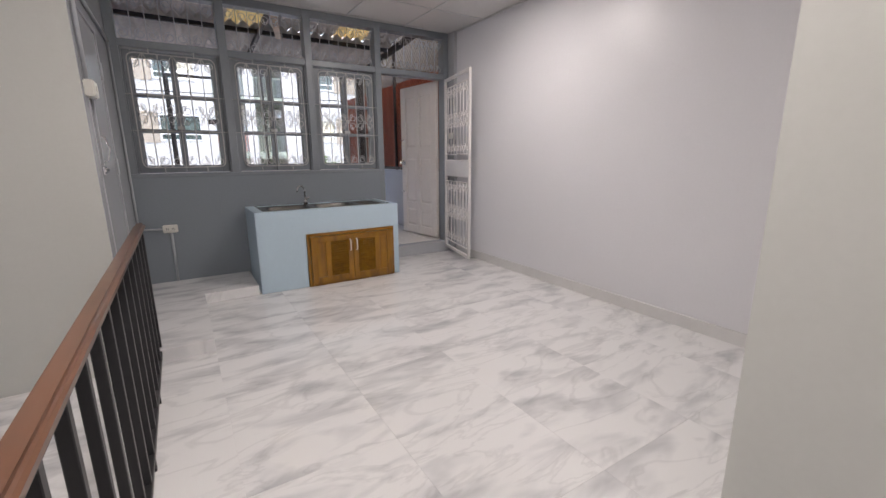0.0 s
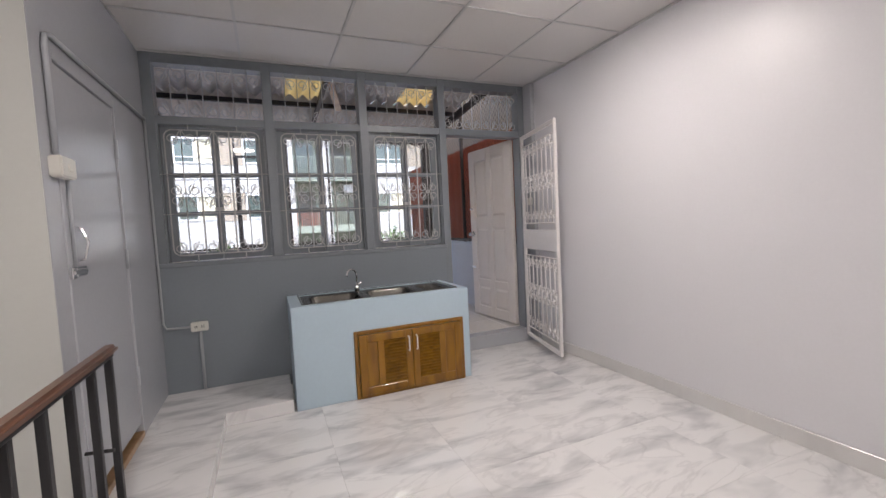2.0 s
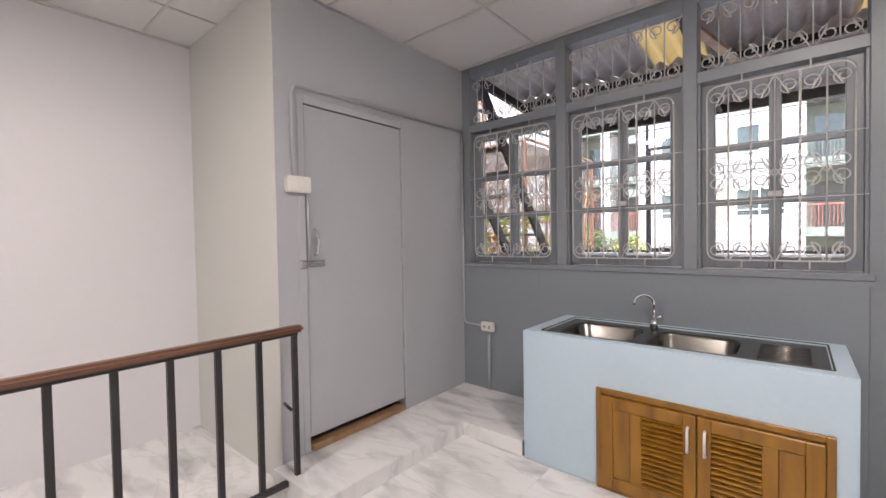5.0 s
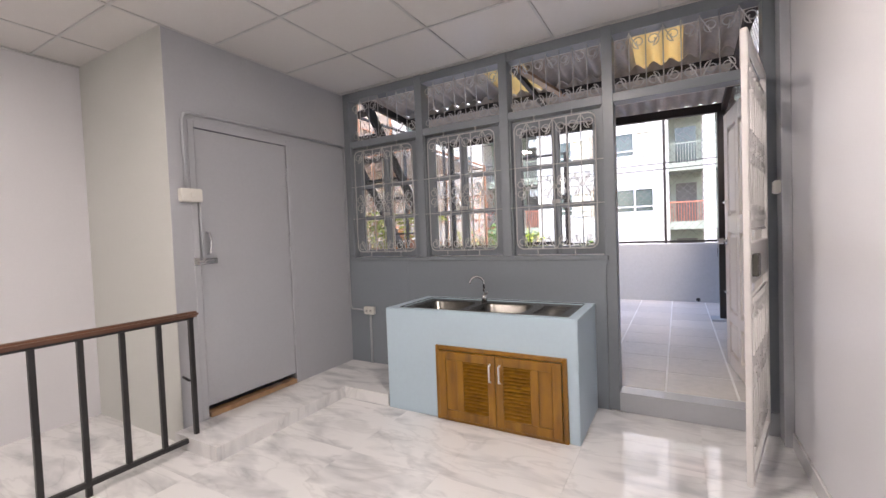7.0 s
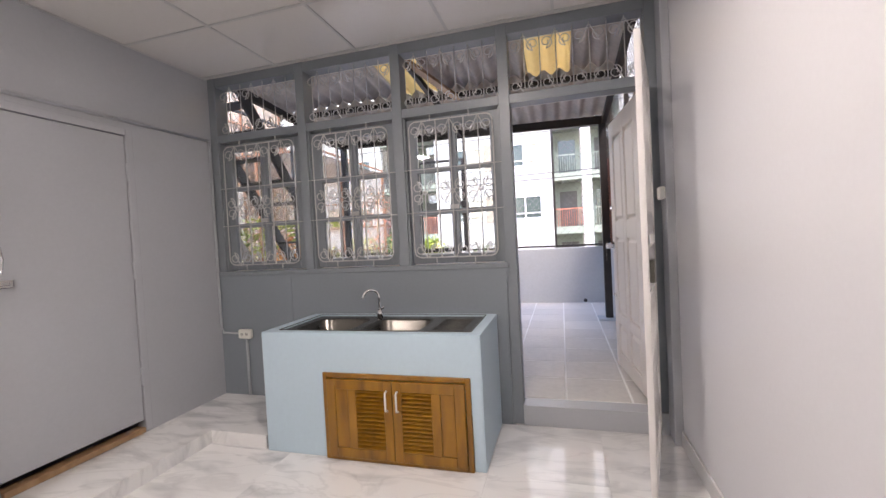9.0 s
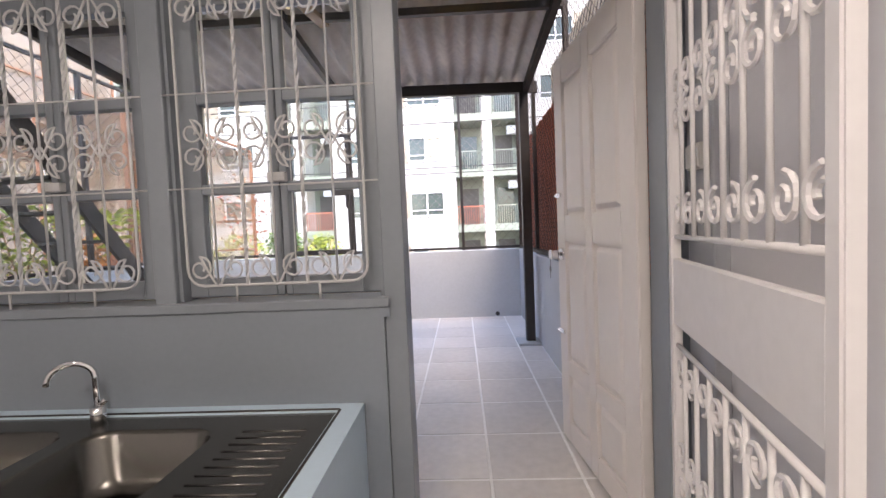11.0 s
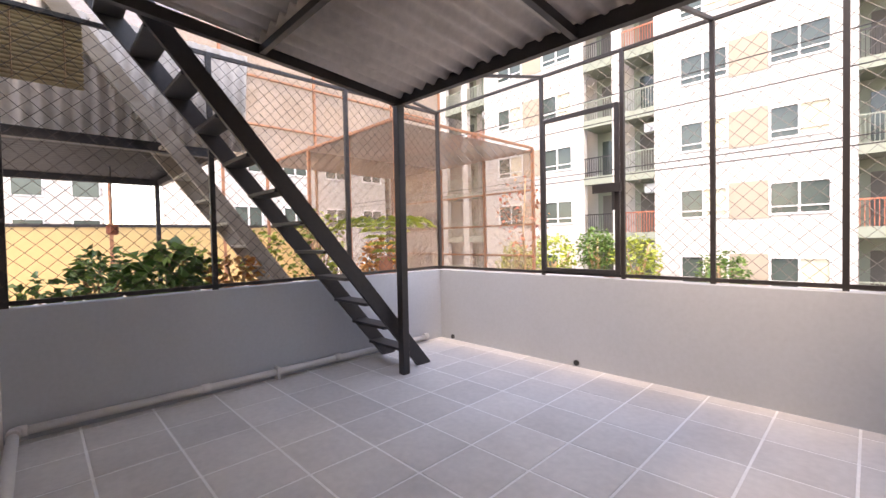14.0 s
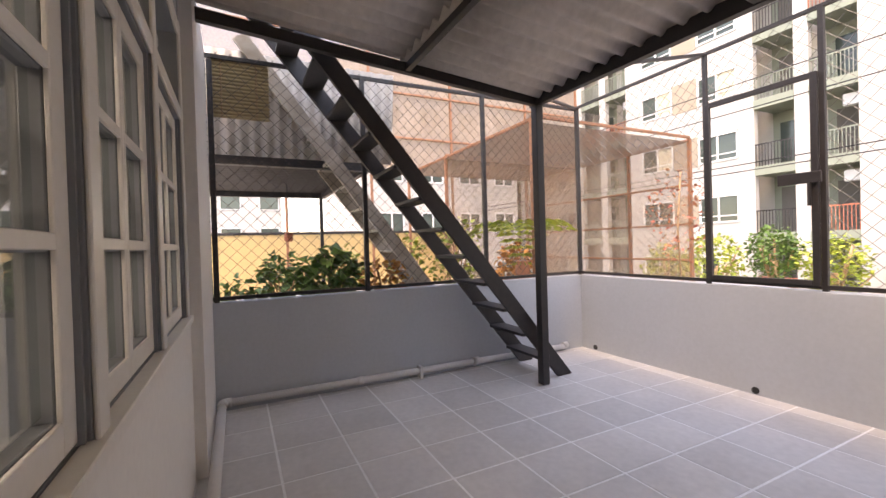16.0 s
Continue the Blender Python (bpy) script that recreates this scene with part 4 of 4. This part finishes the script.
ap = thing("apartment_building", "white and beige apartment block with balconies", "building")
X0, X1, NST = -40.0, 26.0, 7
ZB = -0.9
wall_b = bmesh.new()
bal_x = []
for k in range(-3, 3):
    bal_x += [-0.45 + 10.3 * k, 1.55 + 10.3 * k]
xs = sorted(bal_x)
edges = [X0]
for x in xs:
    edges += [x - 0.75, x + 0.75]
edges.append(X1)
top = ZB + STO * NST
wins = [dx + 10.3 * k for k in range(-3, 3) for dx in (-6.0, -2.8)]
for a, b in zip(edges[::2], edges[1::2]):
    cut = [a]
    for x in wins:
        if a < x < b:
            cut += [x - 0.92, x + 0.92]
            for s in range(-1, NST + 1):
                box(wall_b, x - 0.92, x + 0.92, FYB, FYB + 0.3, max(GROUND, ZB + 1.3 + STO * (s - 1)), min(top, ZB + STO * s))
    cut.append(b)
    for c0_, c1_ in zip(cut[::2], cut[1::2]):
        box(wall_b, c0_, c1_, FYB, FYB + 0.3, GROUND, top)
box(wall_b, X0, X1, FYB + 1.6, FYB + 12, GROUND, top)
box(wall_b, X0, X1, FYB, FYB + 12, top, top + 0.8)
part("wall", wall_b, FACADE, ap, "white painted wall")
for x in xs:
    for s in range(NST + 1):
        part("balcony_slab", boxes((x - 0.75, x + 0.75, FYB - 0.05, FYB + 1.6, ZB - 0.95 + STO * s, ZB - 0.55 + STO * s)), GREENISH, ap, "grey green balcony slab")
for k in range(-3, 3):
    for dx in (-6.0, -2.8):
        x = dx + 10.3 * k + 0.0
        for s in range(-1, NST):
            far_window(ap, x, FYB, ZB + STO * s, 1.85, 1.3)
    for s in range(-1, NST):
        part("beige_panel", boxes((-5.05 + 10.3 * k, -3.75 + 10.3 * k, FYB - 0.03, FYB, ZB + STO * s - 0.1, ZB + 1.4 + STO * s)), BEIGE, ap, "beige panel between windows")
for x in xs:
    for s in range(-1, NST):
        z = ZB - 0.55 + STO * s
        bal = part("balcony", boxes((x - 0.75, x + 0.75, FYB + 0.0, FYB + 0.04, z + 0.95, z + 1.0), *[(x - 0.72 + 0.12 * q, x - 0.70 + 0.12 * q, FYB, FYB + 0.03, z, z + 0.95) for q in range(13)]), random.choice((GREENISH, GREENISH, STEELDARK, RUST)), ap, "balcony with a thin railing")
        part("recess_wall", boxes((x - 0.749, x + 0.749, FYB + 1.57, FYB + 1.596, z, z + STO - 0.4)), GREENISH, bal, "grey green wall behind the balcony")
        part("balcony_door", boxes((x - 0.45, x + 0.5, FYB + 1.53, FYB + 1.568, z, z + 2.05)), random.choice((PANE, DARKROOM, DARKROOM)), bal, "balcony door, dark pane or painted room shade")
        if random.random() < 0.35:
            part("air_conditioner", rounded(boxes((x + 0.1, x + 0.7, FYB + 0.5, FYB + 0.8, z + 1.9, z + 2.35)), 0.03), ALU, bal, "white air conditioner unit")

# block at the side
sb = thing("apartment_building", "pale apartment tower with rows of windows", "building")
part("wall", boxes((-34, -22, 6.5, 16, GROUND, 14)), FACADE, sb)
for y in (7.8, 10.2, 12.6, 15.0):
    for s in range(6):
        z = -1 + 2.9 * s
        f = part("window", boxes((-22.05, -21.95, y - 0.7, y - 0.62, z, z + 1.3), (-22.05, -21.95, y + 0.62, y + 0.7, z, z + 1.3), (-22.05, -21.95, y - 0.7, y + 0.7, z, z + 0.08), (-22.05, -21.95, y - 0.7, y + 0.7, z + 1.22, z + 1.3), (-22.05, -21.95, y - 0.04, y + 0.04, z, z + 1.3)), ALU, sb, "white framed window")
        part("pane", boxes((-22.02, -21.99, y - 0.62, y + 0.62, z + 0.08, z + 1.22)), PANE, f)
wb = thing("apartment_building", "pale distant apartment block", "building")
part("wall", boxes((-48, -40, -14, 4, GROUND, 16)), FACADE, wb)
for y in range(-12, 4, 3):
    for s in range(6):
        f = part("window", boxes((-40.02, -39.94, y - 0.8, y + 0.8, -1 + 2.9 * s, 0.4 + 2.9 * s)), ALU, wb)
        part("pane", boxes((-39.95, -39.92, y - 0.72, y + 0.72, -0.92 + 2.9 * s, 0.32 + 2.9 * s)), PANE, f)

# overhead cables
cb = thing("overhead_cables", "black overhead electric cables across the street", "cable")
for z0, z1, sag in ((5.6, 6.4, 0.3), (5.0, 5.5, 0.35), (3.5, 3.9, 0.3), (3.3, 3.6, 0.25)):
    pts = [(-30 + 60 * q / 16, 13.0, z0 + (z1 - z0) * q / 16 - sag * (1 - (q / 8 - 1) ** 2)) for q in range(17)]
    part("cable", rod(pts, 0.016, 5), BLACK, cb)

# ---------------------------------------------------------------- neighbour's roof terrace
YELLOWWALL = material("yellow ochre wall paint", (0.60, 0.42, 0.19), 0.75, grain=8, vary=0.08, blotch=0.9, bump=0.1)
structure("neighbour_floor", boxes((-9.6, -4.85, -3, 9.0, 0.3, 0.55)), PARAPET, "neighbour's flat roof", "floor")
structure("neighbour_house", boxes((-9.6, -4.85, -3, 9.0, GROUND, 0.3)), OUTWALL, "neighbour's house", "wall")
structure("neighbour_wall", boxes((-9.7, -9.55, -3, 5.0, 0.3, 1.68)), YELLOWWALL, "sunlit yellow ochre wall of the neighbour's terrace", "wall")
structure("neighbour_wall_right", boxes((0.22, 0.35, -1, 4.3, GROUND, 3.3)), TANWALL, "plain tan wall of the house next door", "wall")
structure("neighbour_coping", boxes((-9.72, -9.53, -3, 5.0, 1.68, 1.73)), STEELDARK, "dark coping on the yellow wall", "trim")
# near-black colour carries the deep shade under the awning
AWNING = material("awning sheet painted with shade", (0.075, 0.062, 0.052), 0.7, grain=14, vary=0.25, blotch=2)
aw = thing("neighbour_awning", "grey corrugated awning, underside shade painted dark", "awning")
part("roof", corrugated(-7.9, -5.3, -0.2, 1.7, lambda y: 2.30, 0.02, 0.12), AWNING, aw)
part("front", rounded(boxes((-7.92, -5.28, 1.62, 1.68, 2.2, 2.28), (-7.92, -5.28, -0.2, -0.14, 2.2, 2.28), (-5.36, -5.28, -0.14, 1.62, 2.2, 2.28), (-7.9, -7.84, -0.14, 1.62, 2.2, 2.28)), 0.003), STEELDARK, aw, "dark edge beams")
upm = Matrix(((0, 0.15, 0.98, -5.27), (1, 0, 0, 0), (0, 0.90, -0.17, 2.28), (0, 0, 0, 1)))
bm = corrugated(-0.1, 1.9, 0.0, 1.0, lambda y: 0.0, 0.016, 0.11)
bmesh.ops.transform(bm, matrix=upm, verts=bm.verts)
part("sheet", bm, ROOF, aw, "upright corrugated grey sheet")
for y in (-0.1, 1.6):
    part("post", bar((-7.8, y, 0.55), (-7.8, y, 2.2), 0.05, 0.05), STEELDARK, aw)
bl = thing("bamboo_blind", "yellowish rolled reed blind under the eaves", "blind")
for q in range(16):
    part("reed", rbox(-4.80, -4.771, 0.21, 0.66, 2.48 + 0.03 * q, 2.506 + 0.03 * q, b=0.008), REED, bl)
for y in (0.30, 0.56):
    part("cord", rod([(-4.768, y, 2.47), (-4.768, y, 2.97)], 0.004, 5), BARE, bl)

NET = net_material("brown shade net", (0.36, 0.28, 0.22), 0.38)
NET2 = net_material("thin orange net", (0.42, 0.28, 0.19), 0.66)
PINK = material("rusty orange frame", (0.30, 0.14, 0.08), 0.7, vary=0.2)
cg = thing("net_cage", "rusty framed cage hung with brown shade net", "cage")
part("roof_net", rounded(boxes((-9.0, -5.0, 3.6, 6.6, 2.85, 2.856)), 0.001), NET, cg, "brown net roof")
part("side_net", boxes((-9.0, -8.99, -0.4, 8.2, 2.86, 6.4)), NET, cg, "brown net wall")
part("side_net", boxes((-9.0, -5.0, 6.6, 6.606, 0.6, 2.85)), NET2, cg, "thin net wall")
part("side_net", boxes((-7.3, -7.295, 3.6, 6.6, 0.6, 2.85)), NET2, cg, "thin net wall")
for x in (-9.0, -7.3, -6.1, -5.0):
    for y in (3.6, 6.6):
        part("post", bar((x, y, 0.55), (x, y, 2.9), 0.045, 0.045), PINK, cg)
for y in (3.6, 5.1, 6.6):
    part("rail", bar((-9.0, y, 2.88), (-5.0, y, 2.88), 0.035, 0.035), PINK, cg)
for x in (-9.0, -7.3, -6.1, -5.0):
    part("rail", bar((x, 3.6, 2.92), (x, 6.6, 2.92), 0.035, 0.035), PINK, cg)
for z in (1.05, 1.6, 2.2):
    part("rail", bar((-9.0, 6.6, z), (-5.0, 6.6, z), 0.03, 0.03), PINK, cg)
for y in (-0.4, 1.2, 2.8, 4.6, 6.6, 8.2):
    part("post", bar((-8.97, y, 0.55), (-8.97, y, 6.45), 0.045, 0.045), PINK, cg)
for z in (3.6, 4.5, 5.4, 6.4):
    part("rail", bar((-8.95, -0.4, z), (-8.95, 8.2, z), 0.035, 0.035), PINK, cg)


def leaf_clump(center, radius, count, size, seed, squash=0.8, long=1.0):
    """Many small bent leaves round a point."""
    rnd = random.Random(seed)
    bm = bmesh.new()
    for _ in range(count):
        d = Vector((rnd.gauss(0, 1), rnd.gauss(0, 1), rnd.gauss(0, 1))).normalized() * radius * rnd.uniform(0.25, 1.0) ** 0.5
        p = Vector(center) + Vector((d.x, d.y, d.z * squash))
        s = size * rnd.uniform(0.6, 1.3)
        m = Matrix.Translation(p) @ Euler((rnd.uniform(-0.9, 0.9), rnd.uniform(-0.9, 0.9), rnd.uniform(0, 6.28))).to_matrix().to_4x4()
        q = [m @ Vector(v) for v in ((0, 0, 0), (0.35 * s, 0.5 * s * long, 0.1 * s), (0, 1.1 * s * long, -0.1 * s), (-0.35 * s, 0.5 * s * long, 0.1 * s))]
        vs = [bm.verts.new(v) for v in q]
        bm.faces.new((vs[0], vs[1], vs[2])); bm.faces.new((vs[0], vs[2], vs[3]))
    return bm


LEAF = leaf_material("green leaves", (0.04, 0.11, 0.02), (0.12, 0.20, 0.04))
LEAF_Y = leaf_material("yellow green leaves", (0.16, 0.24, 0.03), (0.35, 0.38, 0.05))
LEAF_O = leaf_material("orange leaves", (0.40, 0.13, 0.03), (0.55, 0.28, 0.06))
LEAF_R = leaf_material("red flowers", (0.45, 0.10, 0.07), (0.30, 0.16, 0.06))
SOIL = material("terracotta", (0.32, 0.13, 0.07), 0.8)


def potted(x, y, z0, r, hgt, mt, count, size, seed, label, long=1.0, name="potted_plant"):
    o = thing(name, label, "plant")
    pot = bmesh.new()
    for za, zb, ra in ((z0, z0 + 0.2, 0.12), (z0 + 0.2, z0 + 0.24, 0.135)):
        tube(pot, [(x, y, za), (x, y, zb)], ra, 14)
    part("pot", pot, SOIL, o, "terracotta pot")
    tw = bmesh.new()
    rnd = random.Random(seed)
    for _ in range(5):
        tube(tw, [(x, y, z0 + 0.2), (x + rnd.uniform(-r, r) * 0.6, y + rnd.uniform(-r, r) * 0.6, z0 + 0.25 + hgt)], 0.008, 5)
    part("stem", tw, BARE, o)
    tagged(part("foliage", leaf_clump((x, y, z0 + 0.3 + hgt * 0.55), r, count, size, seed, hgt / (2 * r) + 0.35, long), mt, o), kind="stuff")
    return o


rows = [(-5.3, 0.75, 0.28, 0.30, LEAF, 160, 0.10, "leafy green potted plant behind the mesh"),
        (-5.5, 1.25, 0.36, 0.42, LEAF, 200, 0.17, "broad-leaved green potted plant behind the mesh"),
        (-5.4, 1.85, 0.30, 0.34, LEAF_O, 170, 0.09, "orange-leaved bushy plant in a terracotta pot"),
        (-6.0, 2.35, 0.34, 0.55, LEAF_Y, 200, 0.08, "yellow-green leafy shrub in a terracotta pot"),
        (-5.6, 2.85, 0.36, 0.75, LEAF_Y, 420, 0.075, "bright green fine-leaved shrub"),
        (-5.6, 3.75, 0.30, 0.45, LEAF_O, 240, 0.10, "orange-leaved shrub in a pot"),
        (-5.25, 0.35, 0.25, 0.2, LEAF, 120, 0.08, "small dark green potted plant"),
        (-6.6, 0.9, 0.3, 0.4, LEAF, 150, 0.10, "leafy green potted plant"),
        (-6.7, 1.7, 0.35, 0.4, LEAF_Y, 160, 0.10, "yellow-green leafy plant in a terracotta pot")]
for i, (x, y, r0, hg, mt, cn, sz_, lb) in enumerate(rows):
    potted(x, y, 0.55, r0, hg, mt, cn, sz_, 10 + i, lb)
palm = thing("palm_plant", "small palm with arching yellow-green fronds", "plant")
for k in range(11):
    a = k * 2 * math.pi / 11
    bm = bmesh.new()
    for q in range(12):
        f = q / 11
        x = -5.15 + math.cos(a) * 0.55 * f
        y = 3.52 + math.sin(a) * 0.55 * f
        z = 1.15 + 0.55 * math.sin(f * 2.2) * 0.9
        for s in (-1, 1):
            sx, sy = -math.sin(a) * s, math.cos(a) * s
            v = [bm.verts.new(p) for p in ((x, y, z), (x + sx * 0.05 + math.cos(a) * 0.05, y + sy * 0.05 + math.sin(a) * 0.05, z + 0.02), (x + sx * 0.12 + math.cos(a) * 0.1, y + sy * 0.12 + math.sin(a) * 0.1, z - 0.03))]
            bm.faces.new(v)
    part("frond", bm, LEAF_Y, palm)
part("trunk", rod([(-5.15, 3.52, 0.55), (-5.15, 3.52, 0.8), (-5.15, 3.52, 1.17)], 0.09, 10), SOIL, palm, "shaggy orange-brown trunk")
hp = thing("hanging_ornament", "small red ornament hung on a cord", "ornament")
part("cord", rod([(-6.9, 1.0, 2.28), (-6.9, 1.0, 1.62)], 0.006, 5), BLACK, hp)
part("bead", rounded(rod([(-6.9, 1.0, 1.62), (-6.9, 1.0, 1.5)], 0.06, 10), 0.02), RUST, hp, "red bead")
vine = thing("flowering_vine", "red flowering creeper on the net cage", "plant")
tagged(part("foliage", leaf_clump((-5.1, 6.45, 1.75), 0.5, 240, 0.07, 5, 1.6), LEAF_R, vine), kind="stuff")
part("stem", rod([(-5.1, 6.5, 0.55), (-5.15, 6.5, 1.5), (-5.05, 6.45, 2.4)], 0.015, 6), BARE, vine)


def tree(x, y, z0, ht, r, seed, mt):
    t_ = thing("tree", "yellow-green leafy street tree", "tree", group="street trees")
    tr = bmesh.new()
    rnd = random.Random(seed)
    tube(tr, [(x, y, z0), (x + 0.1, y, z0 + ht * 0.4), (x, y + 0.1, z0 + ht * 0.75)], 0.11, 8)
    for _ in range(6):
        tube(tr, [(x + 0.05, y, z0 + ht * 0.5), (x + rnd.uniform(-r, r) * 0.8, y + rnd.uniform(-r, r) * 0.8, z0 + ht * rnd.uniform(0.7, 0.95))], 0.04, 6)
    part("trunk", tr, BARE, t_)
    tagged(part("crown", leaf_clump((x, y, z0 + ht * 0.8), r, 900, 0.17, seed, 1.1), mt, t_), kind="stuff")


for i, (x, y, ht, r) in enumerate(((-10.9, 17, 5.0, 1.1), (-9.3, 18, 5.4, 0.9), (-7.6, 18, 4.9, 1.0), (-4.6, 18, 4.2, 0.9), (-13.2, 17.5, 4.6, 1.0), (3.5, 18, 4.4, 1.2))):
    tree(x, y, GROUND, ht, r, 60 + i, LEAF_Y if i % 2 == 0 else LEAF)

# ---------------------------------------------------------------- floor and terrace tiles, piece by piece
def tile_mesh(name, w, d, t, mt, bev=0.0015):
    bm = boxes((0, w, 0, d, -t, 0))
    bmesh.ops.bevel(bm, geom=[e for e in bm.edges if all(v.co.z > -t / 2 for v in e.verts)], offset=bev, segments=1, affect="EDGES")
    me = mesh_of(name, bm)
    me.materials.append(mt)
    return me


cache = {}


def lay(parent, xs_, ys_, z, t, mt, gap):
    for x0, x1 in zip(xs_, xs_[1:]):
        for y0, y1 in zip(ys_, ys_[1:]):
            key = (mt.name, round(x1 - x0, 3), round(y1 - y0, 3))
            if key not in cache:
                cache[key] = tile_mesh("tile", x1 - x0 - gap, y1 - y0 - gap, t, mt, 0.0004 if gap < 0.003 else 0.002)
            piece("tile", cache[key], (x0 + gap / 2, y0 + gap / 2, z), parent)


fxs = [-3.49, -3.14, -2.54, -1.94, -1.34, -0.74, XR]
fys = [YB] + [-5.4 + 0.6 * k for k in range(9)] + [-0.003]
lay(floor, fxs, fys, 0.0, 0.006, MARBLE, 0.0007)
txs = [PX0] + [-4.62 + 0.41 * k for k in range(11)] + [PX1]
tys = [YO + 0.005] + [0.556 + 0.417 * k for k in range(9)] + [PY]
lay(TERR, txs, tys, ZT, 0.0024, TILE, 0.014)
